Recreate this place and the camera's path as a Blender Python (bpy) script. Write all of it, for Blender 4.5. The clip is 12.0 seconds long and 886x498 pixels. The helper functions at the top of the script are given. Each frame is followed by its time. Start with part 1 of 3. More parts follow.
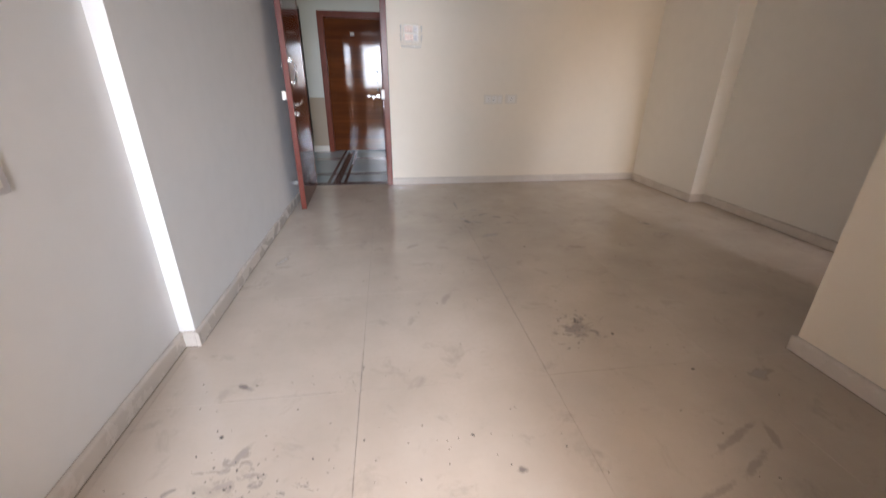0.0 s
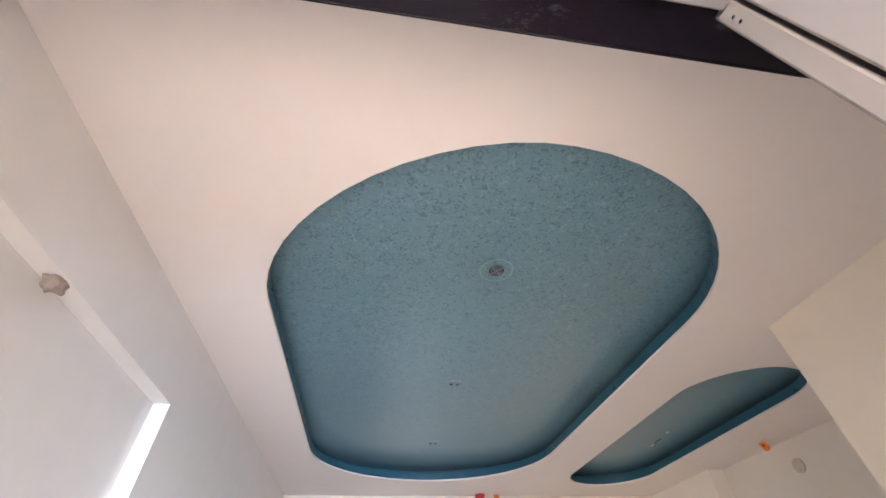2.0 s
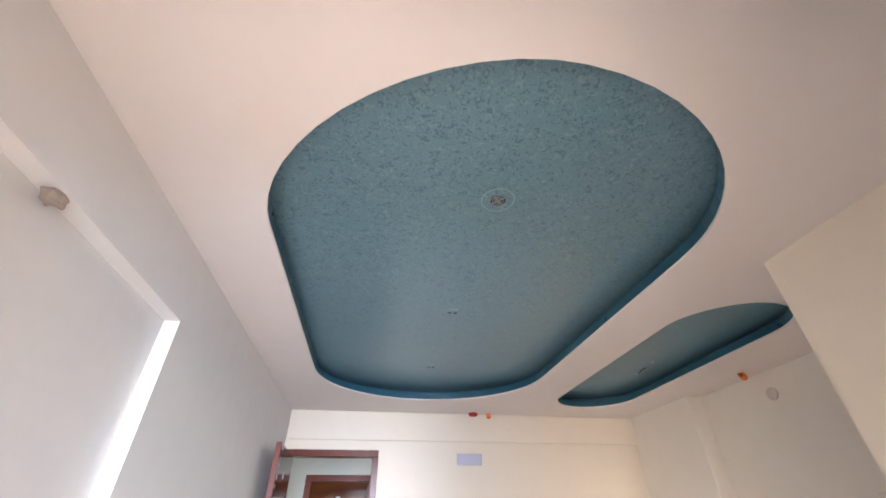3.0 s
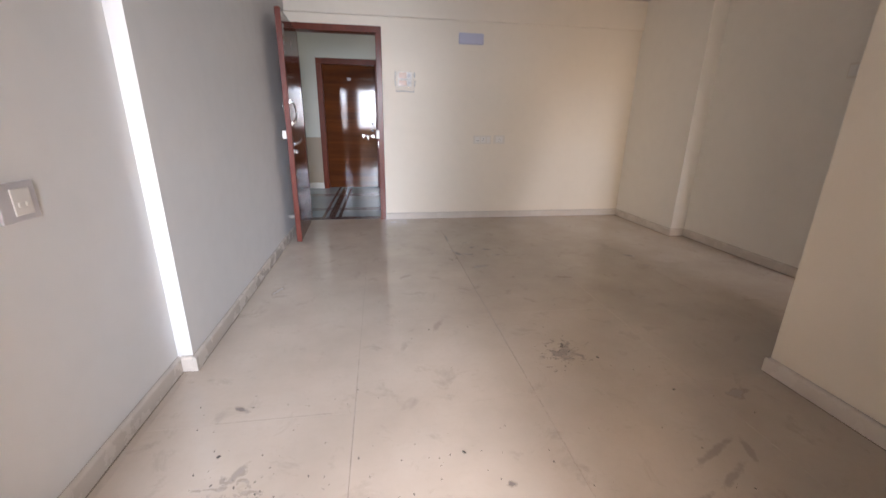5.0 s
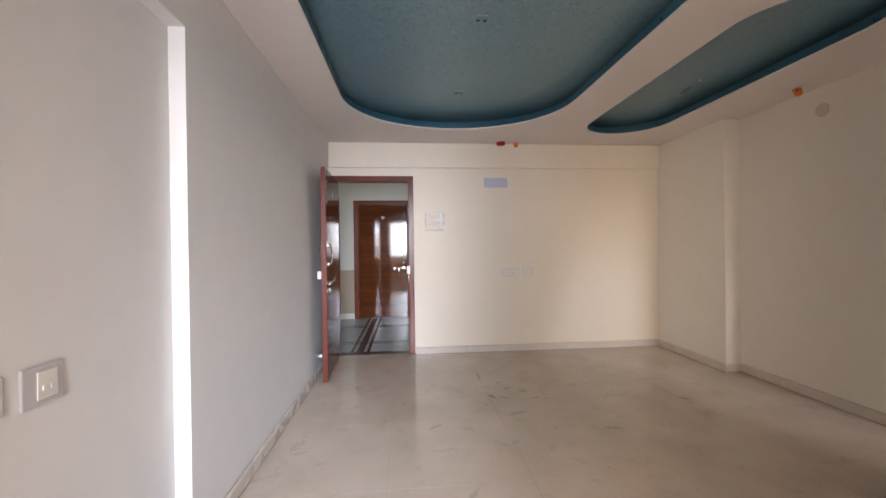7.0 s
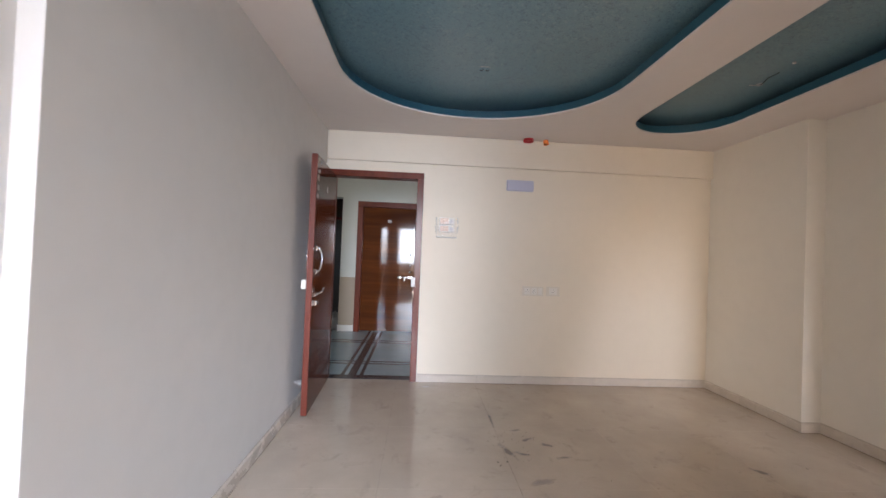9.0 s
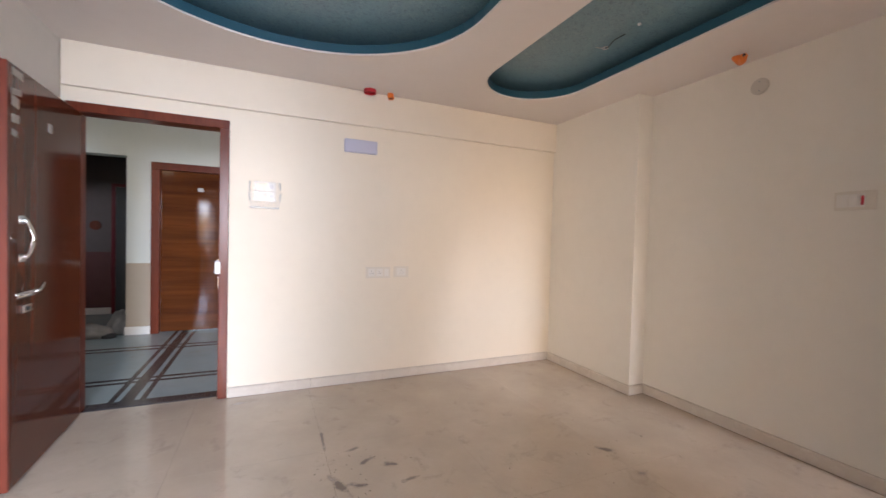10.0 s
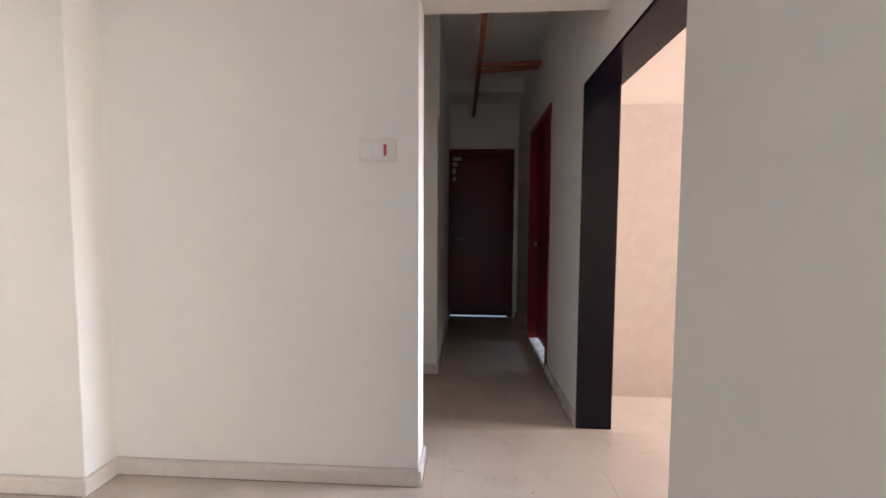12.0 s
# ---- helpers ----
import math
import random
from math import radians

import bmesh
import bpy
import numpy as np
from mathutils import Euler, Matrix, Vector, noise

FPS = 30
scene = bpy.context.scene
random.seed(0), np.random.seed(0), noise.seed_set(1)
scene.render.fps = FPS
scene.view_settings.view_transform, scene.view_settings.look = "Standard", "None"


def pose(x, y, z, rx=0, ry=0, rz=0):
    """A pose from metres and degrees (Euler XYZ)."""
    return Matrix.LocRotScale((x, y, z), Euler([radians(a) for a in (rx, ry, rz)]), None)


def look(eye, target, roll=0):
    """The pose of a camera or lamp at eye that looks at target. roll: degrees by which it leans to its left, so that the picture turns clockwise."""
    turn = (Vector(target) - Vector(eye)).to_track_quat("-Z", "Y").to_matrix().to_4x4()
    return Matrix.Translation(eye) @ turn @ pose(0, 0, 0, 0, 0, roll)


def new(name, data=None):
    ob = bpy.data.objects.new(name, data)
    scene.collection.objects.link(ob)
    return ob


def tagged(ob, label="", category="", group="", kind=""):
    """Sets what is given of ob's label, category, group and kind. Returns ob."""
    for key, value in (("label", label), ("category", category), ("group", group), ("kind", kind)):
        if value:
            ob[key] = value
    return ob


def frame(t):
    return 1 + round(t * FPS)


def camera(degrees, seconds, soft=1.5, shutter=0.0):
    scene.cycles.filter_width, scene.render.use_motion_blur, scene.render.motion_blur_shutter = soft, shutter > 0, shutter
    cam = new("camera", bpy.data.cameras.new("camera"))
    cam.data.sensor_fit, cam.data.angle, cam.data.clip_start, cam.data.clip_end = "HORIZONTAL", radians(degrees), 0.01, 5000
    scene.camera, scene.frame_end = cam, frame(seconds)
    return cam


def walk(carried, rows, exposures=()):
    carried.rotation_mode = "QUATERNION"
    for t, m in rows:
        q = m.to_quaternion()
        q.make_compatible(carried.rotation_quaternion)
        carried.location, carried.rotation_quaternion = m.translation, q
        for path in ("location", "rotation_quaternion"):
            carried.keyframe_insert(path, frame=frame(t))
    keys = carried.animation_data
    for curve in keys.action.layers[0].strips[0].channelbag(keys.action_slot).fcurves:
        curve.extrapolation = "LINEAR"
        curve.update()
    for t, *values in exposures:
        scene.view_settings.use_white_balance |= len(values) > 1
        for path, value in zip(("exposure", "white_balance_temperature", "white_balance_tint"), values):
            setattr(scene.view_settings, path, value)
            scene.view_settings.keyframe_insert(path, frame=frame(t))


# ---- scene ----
cam = camera(96.3, 12.0, shutter=0.15)
PATH = [
    (0, (0.955, -4.73, 1.161), (1.206, -2.907, 0.378), 0.5),
    (0.5, (0.903, -4.749, 1.308), (1.218, -2.774, 1.294), -0.7),
    (1, (0.902, -4.793, 1.4), (1.212, -2.957, 2.129), -2.0),
    (1.5, (0.912, -4.847, 1.456), (1.185, -3.28, 2.668), -2.4),
    (2, (0.91, -4.863, 1.467), (1.16, -3.447, 2.856), -2.3),
    (2.5, (0.912, -4.851, 1.455), (1.163, -3.398, 2.807), -1.5),
    (2.7, (0.913, -4.843, 1.457), (1.173, -3.334, 2.744), -1.1),
    (4.3, (0.921, -4.824, 1.225), (1.25, -2.852, 1.295), 0.8),
    (4.5, (0.939, -4.825, 1.225), (1.259, -2.857, 1.07), 0.7),
    (5, (0.936, -4.851, 1.156), (1.237, -2.97, 0.548), 0.9),
    (5.5, (0.95, -4.833, 1.106), (1.243, -3.027, 0.297), 1.3),
    (6, (0.945, -4.817, 1.132), (1.228, -2.952, 0.464), 1.0),
    (6.5, (0.944, -4.78, 1.196), (1.178, -2.82, 0.873), -0.2),
    (7, (0.932, -4.76, 1.284), (1.104, -2.767, 1.272), -0.7),
    (7.2, (0.949, -4.767, 1.293), (1.087, -2.773, 1.366), -0.4),
    (8.8, (0.969, -4.2, 1.3), (1.005, -2.201, 1.361), 2.2),
    (9, (0.975, -4.073, 1.297), (1.094, -2.077, 1.329), 2.3),
    (9.5, (1.115, -3.744, 1.275), (1.493, -1.78, 1.255), 1.7),
    (10, (1.271, -3.452, 1.275), (2.079, -1.623, 1.224), 1.5),
    (10.5, (1.456, -3.199, 1.268), (2.712, -1.644, 1.22), 1.3),
    (11, (1.726, -3.044, 1.232), (3.349, -1.877, 1.167), 1.0),
    (11.5, (2.068, -2.908, 1.225), (3.941, -2.213, 1.122), 0.7),
    (12, (2.458, -2.755, 1.211), (4.452, -2.638, 1.094), 0.3),
]
walk(cam, [(t, look(eye, target, roll)) for t, eye, target, roll in PATH],
     [(0, -0.18, 6700, 17), (0.7, 0.05, 6950, 19), (1.5, 0.5, 6450, 16), (2.0, 0.76, 6220, 16), (2.7, 0.76, 6220, 16),
      (4.3, 0.13, 6700, 20), (5.5, -0.23, 6650, 17), (6.5, -0.1, 6800, 17), (7.2, 0.02, 6850, 18), (9.0, 0.03, 6650, 17),
      (9.5, 0.32, 6800, 18), (10.0, 0.5, 6750, 19), (10.5, 0.52, 6400, 17), (11.0, 0.78, 5950, 15), (11.5, 1.0, 5850, 13),
      (12, 1.25, 5750, 12)])

# ---- light ----
world = bpy.data.worlds.new("sky")
scene.world = world
world.use_nodes = True
wn = world.node_tree
sky = wn.nodes.new("ShaderNodeTexSky")
sky.sky_type, sky.sun_disc = "NISHITA", False
sky.sun_elevation, sky.sun_rotation = radians(12), radians(170)
wn.links.new(sky.outputs[0], wn.nodes["Background"].inputs[0])
wn.nodes["Background"].inputs[1].default_value = 0.13

sun = new("sun", bpy.data.lights.new("sun", "SUN"))
sun.data.energy, sun.data.angle, sun.data.color = 4.2, radians(20), (0.61, 0.79, 1.0)
sun.matrix_world = look((10 * math.sin(radians(10)), -10 * math.cos(radians(10)), 10 * math.tan(radians(12))), (0, 0, 0))


def window_lamp(name, eye, target, width, height, watts, color):
    """Sky light that comes in through one opening."""
    lamp = new(name, bpy.data.lights.new(name, "AREA"))
    lamp.data.shape, lamp.data.size, lamp.data.size_y = "RECTANGLE", width, height
    lamp.data.energy, lamp.data.color = watts, color
    lamp.matrix_world = look(eye, target)
    return lamp


window_lamp("balcony_daylight", (0.85, -8.02, 1.65), (0.90, 0.0, 1.75), 1.5, 1.5, 335, (0.74, 0.86, 1.0))
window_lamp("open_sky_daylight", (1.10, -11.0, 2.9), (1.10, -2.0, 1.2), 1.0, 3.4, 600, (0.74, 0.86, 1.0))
# Warm fill lamp, added out of view to brighten the room's right side.
window_lamp("balcony_side_fill", (-1.18, -8.02, 1.70), (2.2, 0.0, 1.25), 1.1, 1.5, 200, (1.0, 0.905, 0.77))
window_lamp("kitchen_daylight", (4.75, -6.47, 1.55), (4.4, -3.0, 1.2), 0.77, 1.06, 42, (1.0, 0.91, 0.85))
window_lamp("lobby_daylight", (3.22, 1.3, 1.6), (0.0, 1.3, 1.0), 1.6, 1.4, 20, (0.92, 0.97, 1.0))


# ---- materials ----
def material(name, color, rough=0.6, metal=0.0, spec=0.5, coat=0.0):
    mat = bpy.data.materials.new(name)
    mat.use_nodes = True
    b = mat.node_tree.nodes["Principled BSDF"]
    b.inputs["Base Color"].default_value = (*color, 1)
    b.inputs["Roughness"].default_value = rough
    b.inputs["Metallic"].default_value = metal
    b.inputs["Specular IOR Level"].default_value = spec
    b.inputs["Coat Weight"].default_value = coat
    b.inputs["Coat Roughness"].default_value = 0.06
    return mat


def nodes_of(mat):
    return mat.node_tree, mat.node_tree.nodes["Principled BSDF"]


def position(tree, scale=(1, 1, 1)):
    geo = tree.nodes.new("ShaderNodeNewGeometry")
    mul = tree.nodes.new("ShaderNodeVectorMath")
    mul.operation = "MULTIPLY"
    mul.inputs[1].default_value = scale
    tree.links.new(geo.outputs["Position"], mul.inputs[0])
    return mul.outputs[0]


def noise_tex(tree, vector, scale, detail=4.0, rough=0.55, distortion=0.0):
    n = tree.nodes.new("ShaderNodeTexNoise")
    n.inputs["Scale"].default_value = scale
    n.inputs["Detail"].default_value = detail
    n.inputs["Roughness"].default_value = rough
    n.inputs["Distortion"].default_value = distortion
    tree.links.new(vector, n.inputs["Vector"])
    return n.outputs[0]


def ramp(tree, value, stops):
    r = tree.nodes.new("ShaderNodeValToRGB")
    els = r.color_ramp.elements
    while len(els) < len(stops):
        els.new(0.5)
    for e, (p, c) in zip(els, stops):
        e.position, e.color = p, (*c, 1) if len(c) == 3 else c
    tree.links.new(value, r.inputs[0])
    return r.outputs[0]


def grey(v):
    return (v, v, v)


def mix(tree, fac, a, b, blend="MIX"):
    m = tree.nodes.new("ShaderNodeMix")
    m.data_type, m.blend_type = "RGBA", blend
    for socket, v in ((m.inputs[0], fac), (m.inputs[6], a), (m.inputs[7], b)):
        if isinstance(v, (int, float)):
            socket.default_value = v
        elif isinstance(v, tuple):
            socket.default_value = (*v, 1)
        else:
            tree.links.new(v, socket)
    return m.outputs[2]


def math_node(tree, op, a, b=None, clamp=False):
    m = tree.nodes.new("ShaderNodeMath")
    m.operation, m.use_clamp = op, clamp
    for socket, v in zip(m.inputs, (a, b)):
        if isinstance(v, (int, float)):
            socket.default_value = v
        elif v is not None:
            tree.links.new(v, socket)
    return m.outputs[0]


def bump(tree, bsdf, height, strength=0.1, distance=0.002):
    n = tree.nodes.new("ShaderNodeBump")
    n.inputs["Strength"].default_value, n.inputs["Distance"].default_value = strength, distance
    tree.links.new(height, n.inputs["Height"])
    tree.links.new(n.outputs[0], bsdf.inputs["Normal"])


def paint(name, color, rough=0.55, tone=0.06):
    """Rolled wall paint: faint large blotches, scuffs and roller grain."""
    mat = material(name, color, rough, spec=0.35)
    tree, b = nodes_of(mat)
    p = position(tree)
    large = noise_tex(tree, p, 1.3, 3)
    fine = noise_tex(tree, p, 9.0, 5)
    dark = tuple(c * (1 - tone) for c in color)
    c = mix(tree, large, color, dark)
    c = mix(tree, ramp(tree, fine, [(0.45, grey(0)), (0.8, grey(0.35))]), c, tuple(v * (1 - 1.6 * tone) for v in color))
    tree.links.new(c, b.inputs["Base Color"])
    tree.links.new(ramp(tree, fine, [(0.3, grey(rough - 0.08)), (0.7, grey(rough + 0.1))]), b.inputs["Roughness"])
    bump(tree, b, noise_tex(tree, p, 160.0, 3), 0.12, 0.001)
    return mat


def wood(name, light, dark, along="z", scale=1.0, rough=0.25, coat=0.6, spec=0.4):
    """Varnished wood with grain that runs along one axis."""
    mat = material(name, light, rough, spec=spec, coat=coat)
    tree, b = nodes_of(mat)
    s = {"x": (0.8, 14, 14), "y": (14, 0.8, 14), "z": (14, 14, 0.8)}[along]
    p = position(tree, tuple(v * scale for v in s))
    grain = noise_tex(tree, p, 1.0, 6, 0.6, 0.8)
    fine = noise_tex(tree, position(tree, tuple(v * scale * 5 for v in s)), 1.0, 4)
    c = ramp(tree, grain, [(0.3, dark), (0.65, light)])
    c = mix(tree, ramp(tree, fine, [(0.5, grey(0)), (0.8, grey(0.5))]), c, dark)
    tree.links.new(c, b.inputs["Base Color"])
    bump(tree, b, grain, 0.03, 0.0006)
    return mat


WALL = paint("wall_paint", (0.78, 0.735, 0.665))
NEUTRAL = paint("neutral_white_paint", (0.775, 0.755, 0.735))
CREAM = paint("cream_paint", (0.80, 0.715, 0.60))
CEILING = paint("ceiling_paint", (0.78, 0.72, 0.69), 0.7, 0.04)
KITCHEN = paint("kitchen_paint", (0.74, 0.62, 0.52))
EXTERIOR = paint("exterior_paint", (0.70, 0.60, 0.50), 0.7)
LOBBY = paint("lobby_paint", (0.68, 0.70, 0.655))
DADO = paint("dado_paint", (0.42, 0.34, 0.26))
TEAK = wood("teak_frame", (0.16, 0.032, 0.014), (0.095, 0.018, 0.009), "z", 1.0, 0.28, 0.0, 0.22)
TEAK_EDGE = wood("teak_edge", (0.16, 0.032, 0.018), (0.11, 0.022, 0.012), "z", rough=0.4, coat=0.0, spec=0.25)
LEAF = wood("dark_laminate", (0.130, 0.034, 0.018), (0.085, 0.021, 0.011), "z", 0.6, 0.10, 0.0, 0.26)
GOLDEN = wood("golden_veneer", (0.125, 0.036, 0.010), (0.062, 0.016, 0.006), "x", 0.6, 0.06, 0.0, 0.4)
MAROON = wood("maroon_laminate", (0.12, 0.012, 0.018), (0.075, 0.007, 0.011), "z", 0.6, 0.28, 0.0, 0.17)
RED_DOOR = wood("red_varnish", (0.24, 0.012, 0.010), (0.16, 0.008, 0.007), "z", 0.6, 0.4, 0.0, 0.2)
CHROME = material("chrome", (0.75, 0.75, 0.75), 0.16, 1.0)
PLASTIC = material("white_plastic", (0.74, 0.70, 0.65), 0.3)
PLASTIC_GREY = material("grey_plastic", (0.54, 0.51, 0.51), 0.35)
DARK = material("dark_slot", (0.02, 0.02, 0.02), 0.6)
PLATE = material("ivory_plate", (0.69, 0.63, 0.55), 0.35)
LAVENDER = paint("lavender_cover", (0.50, 0.50, 0.62), 0.4, 0.03)
ORANGE = material("orange_conduit", (0.84, 0.23, 0.05), 0.5)
PIPE = paint("dusty_orange_pipe", (0.42, 0.135, 0.065), 0.7, 0.25)
RED = material("red_plastic", (0.45, 0.02, 0.03), 0.35)
ALUMINIUM = material("powder_coated_aluminium", (0.15, 0.138, 0.13), 0.45, 0.2)
SKIRT = paint("skirting_tile", (0.64, 0.568, 0.50), 0.25, 0.07)
GROUT = paint("grout", (0.36, 0.30, 0.25), 0.8)
JOINT = paint("skirting_joint", (0.46, 0.405, 0.355), 0.8)
BASE_DIRT = paint("dirt_in_joint", (0.27, 0.215, 0.17), 0.85, 0.3)
RING = material("dull_metal", (0.26, 0.31, 0.34), 0.4, 0.3)
PAPER = material("paper_tape", (0.45, 0.42, 0.40), 0.5)


def granite(name, wipe):
    mat = material(name, (0.009, 0.007, 0.012), 0.12, spec=0.14)
    tree, b = nodes_of(mat)
    speck = noise_tex(tree, position(tree), 220, 2)
    c = ramp(tree, speck, [(0.6, (0.009, 0.007, 0.012)), (0.8, (0.020, 0.018, 0.022))])
    wiped = ramp(tree, noise_tex(tree, position(tree, (2.2, 9.0, 9.0)), 1.6, 6, 0.7, 0.5), [(0.56, grey(0)), (0.74, grey(wipe))])
    tree.links.new(mix(tree, wiped, c, (0.13, 0.12, 0.12)), b.inputs["Base Color"])
    tree.links.new(mix(tree, wiped, grey(0.12), grey(0.6)), b.inputs["Roughness"])
    return mat


GRANITE = granite("black_granite", 0.03)
GRANITE_WIPED = granite("dusty_black_granite", 0.75)


def glitter():
    """Teal texture paint with small raised flakes."""
    mat = material("teal_flake_paint", (0.10, 0.22, 0.27), 0.4, spec=0.8)
    tree, b = nodes_of(mat)
    p = position(tree)
    flake = noise_tex(tree, p, 40, 2, 0.45, 1.9)
    large = noise_tex(tree, p, 1.6, 3)
    c = mix(tree, large, (0.105, 0.240, 0.312), (0.150, 0.262, 0.308))
    c = mix(tree, ramp(tree, flake, [(0.38, grey(0.6)), (0.43, grey(0))]), c, (0.045, 0.105, 0.155))
    c = mix(tree, ramp(tree, flake, [(0.60, grey(0)), (0.65, grey(0.4))]), c, (0.30, 0.39, 0.41))
    tree.links.new(c, b.inputs["Base Color"])
    tree.links.new(ramp(tree, flake, [(0.4, grey(0.28)), (0.65, grey(0.5))]), b.inputs["Roughness"])
    bump(tree, b, flake, 0.35, 0.004)
    return mat


TEAL = glitter()
TEAL_SIDE = paint("teal_gloss_paint", (0.028, 0.105, 0.155), 0.35, 0.15)


def tile_material(name, color, dark, rough, stains=(), flakes=()):
    """Polished tile: clouded, dusty, with dried smears at given places (x, y, length, width, turn, weight)."""
    mat = material(name, color, rough)
    tree, b = nodes_of(mat)
    p = position(tree)
    cloud = noise_tex(tree, p, 2.4, 5, 0.6)
    fine = noise_tex(tree, p, 38, 4)
    info = tree.nodes.new("ShaderNodeObjectInfo")
    c = mix(tree, ramp(tree, cloud, [(0.3, grey(0)), (0.75, grey(1))]), color, dark)
    c = mix(tree, math_node(tree, "MULTIPLY", info.outputs["Random"], 0.10), c, dark)
    c = mix(tree, ramp(tree, fine, [(0.52, grey(0)), (0.8, grey(0.35))]), c, dark)
    dirt = ramp(tree, noise_tex(tree, p, 5.5, 6, 0.7, 0.6), [(0.57, grey(0)), (0.72, grey(0.36))])
    smudge = ramp(tree, noise_tex(tree, p, 1.5, 7, 0.6, 0.15), [(0.45, grey(0)), (0.68, grey(0.15))])
    c = mix(tree, dirt, c, (0.25, 0.20, 0.16))
    c = mix(tree, smudge, c, (0.32, 0.25, 0.19))
    edge = noise_tex(tree, p, 17, 5, 0.65)
    total = None
    for x, y, length, width, turn, weight in stains:
        m = tree.nodes.new("ShaderNodeMapping")
        m.vector_type = "TEXTURE"
        m.inputs["Location"].default_value = (x, y, 0)
        m.inputs["Rotation"].default_value = (0, 0, radians(turn))
        m.inputs["Scale"].default_value = (length, width, 1)
        tree.links.new(p, m.inputs["Vector"])
        ln = tree.nodes.new("ShaderNodeVectorMath")
        ln.operation = "LENGTH"
        tree.links.new(m.outputs[0], ln.inputs[0])
        v = math_node(tree, "SUBTRACT", 1.25, ln.outputs["Value"])
        v = math_node(tree, "SUBTRACT", v, math_node(tree, "MULTIPLY", edge, 1.5))
        v = math_node(tree, "MULTIPLY", math_node(tree, "MULTIPLY", v, 4.0, True), weight, True)
        total = v if total is None else math_node(tree, "MAXIMUM", total, v)
    flaky = noise_tex(tree, position(tree, (1.0, 1.5, 1.0)), 15, 9, 0.62, 0.9)
    for x, y, length, width, turn, weight in flakes:
        m = tree.nodes.new("ShaderNodeMapping")
        m.vector_type = "TEXTURE"
        m.inputs["Location"].default_value = (x, y, 0)
        m.inputs["Rotation"].default_value = (0, 0, radians(turn))
        m.inputs["Scale"].default_value = (length, width, 1)
        tree.links.new(p, m.inputs["Vector"])
        ln = tree.nodes.new("ShaderNodeVectorMath")
        ln.operation = "LENGTH"
        tree.links.new(m.outputs[0], ln.inputs[0])
        v = math_node(tree, "ADD", math_node(tree, "MULTIPLY", math_node(tree, "SUBTRACT", 1.0, ln.outputs["Value"]), 0.15), flaky)
        v = math_node(tree, "SUBTRACT", v, 0.61)
        rim = math_node(tree, "SUBTRACT", 1.0, math_node(tree, "MULTIPLY", math_node(tree, "ABSOLUTE", math_node(tree, "SUBTRACT", v, 0.02)), 45.0), True)
        v = math_node(tree, "MAXIMUM", math_node(tree, "MULTIPLY", math_node(tree, "MULTIPLY", v, 30.0, True), 0.65), rim)
        v = math_node(tree, "MULTIPLY", v, weight, True)
        total = v if total is None else math_node(tree, "MAXIMUM", total, v)
    r = ramp(tree, cloud, [(0.3, grey(rough)), (0.8, grey(rough + 0.08))])
    if total is not None:
        c = mix(tree, total, c, (0.13, 0.10, 0.085))
        r = mix(tree, total, r, grey(0.6))
    tree.links.new(c, b.inputs["Base Color"])
    tree.links.new(r, b.inputs["Roughness"])
    bump(tree, b, fine, 0.03, 0.001)
    return mat


STAINS = [
    (1.88, -3.13, 0.165, 0.112, 60, 0.4), (2.52, -3.55, 0.135, 0.064, 20, 0.45), (1.34, -3.87, 0.038, 0.032, 0, 0.8),
    (2.13, -3.845, 0.24, 0.034, 24, 0.30), (2.275, -3.845, 0.13, 0.032, 68, 0.26), (2.11, -3.950, 0.25, 0.034, 28, 0.30), (1.90, -4.025, 0.21, 0.034, 14, 0.30),
    (1.74, -4.062, 0.18, 0.028, 14, 0.25), (1.72, -4.125, 0.18, 0.045, -32, 0.30),
    (1.64, -4.1, 0.075, 0.056, -30, 0.6), (0.34, -3.37, 0.09, 0.032, -30, 0.8), (0.42, -3.7, 0.135, 0.032, 60, 0.5),
    (0.19, -2.13, 0.18, 0.048, 70, 0.4), (3.2, -1.65, 0.135, 0.055, -50, 0.9), (3.19, -1.92, 0.075, 0.032, 0, 0.6),
    (1.62, -1.42, 0.21, 0.046, -70, 0.85), (1.72, -1.46, 0.12, 0.046, -30, 0.9), (1.8, -1.25, 0.105, 0.04, 30, 0.85),
    (1.92, -1.33, 0.105, 0.046, -20, 0.85), (1.6, -0.9, 0.3, 0.021, 88, 0.85), (1.98, -1.5, 0.12, 0.037, 10, 0.765),
    (1.75, -1.1, 0.09, 0.033, 20, 0.765), (1.08, -0.15, 0.12, 0.048, 15, 0.5), (1.75, -1.78, 0.18, 0.055, 20, 0.595),
    (1.597, -2.6, 1.9, 0.007, 90, 0.45), (0.8, -3.5, 1.1, 0.005, 90, 0.35), (0.5, -3.44, 0.5, 0.005, 0, 0.4),
    (1.1, -1.95, 0.15, 0.048, 40, 0.25), (2.35, -2.1, 0.15, 0.048, -15, 0.3), (1.25, -2.75, 0.18, 0.048, 65, 0.25),
]
FLAKES = [(0.34, -4.18, 0.52, 0.27, 5, 0.85), (0.50, -4.00, 0.22, 0.16, 35, 0.75), (0.42, -3.76, 0.15, 0.09, 40, 0.55),
          (1.88, -3.13, 0.17, 0.13, 50, 0.95), (0.66, -4.10, 0.16, 0.10, 60, 0.6)]
FLOOR = tile_material("vitrified_tile", (0.590, 0.496, 0.410), (0.498, 0.412, 0.335), 0.06, STAINS, FLAKES)
KOTA = tile_material("kota_stone", (0.30, 0.36, 0.38), (0.24, 0.30, 0.32), 0.2)
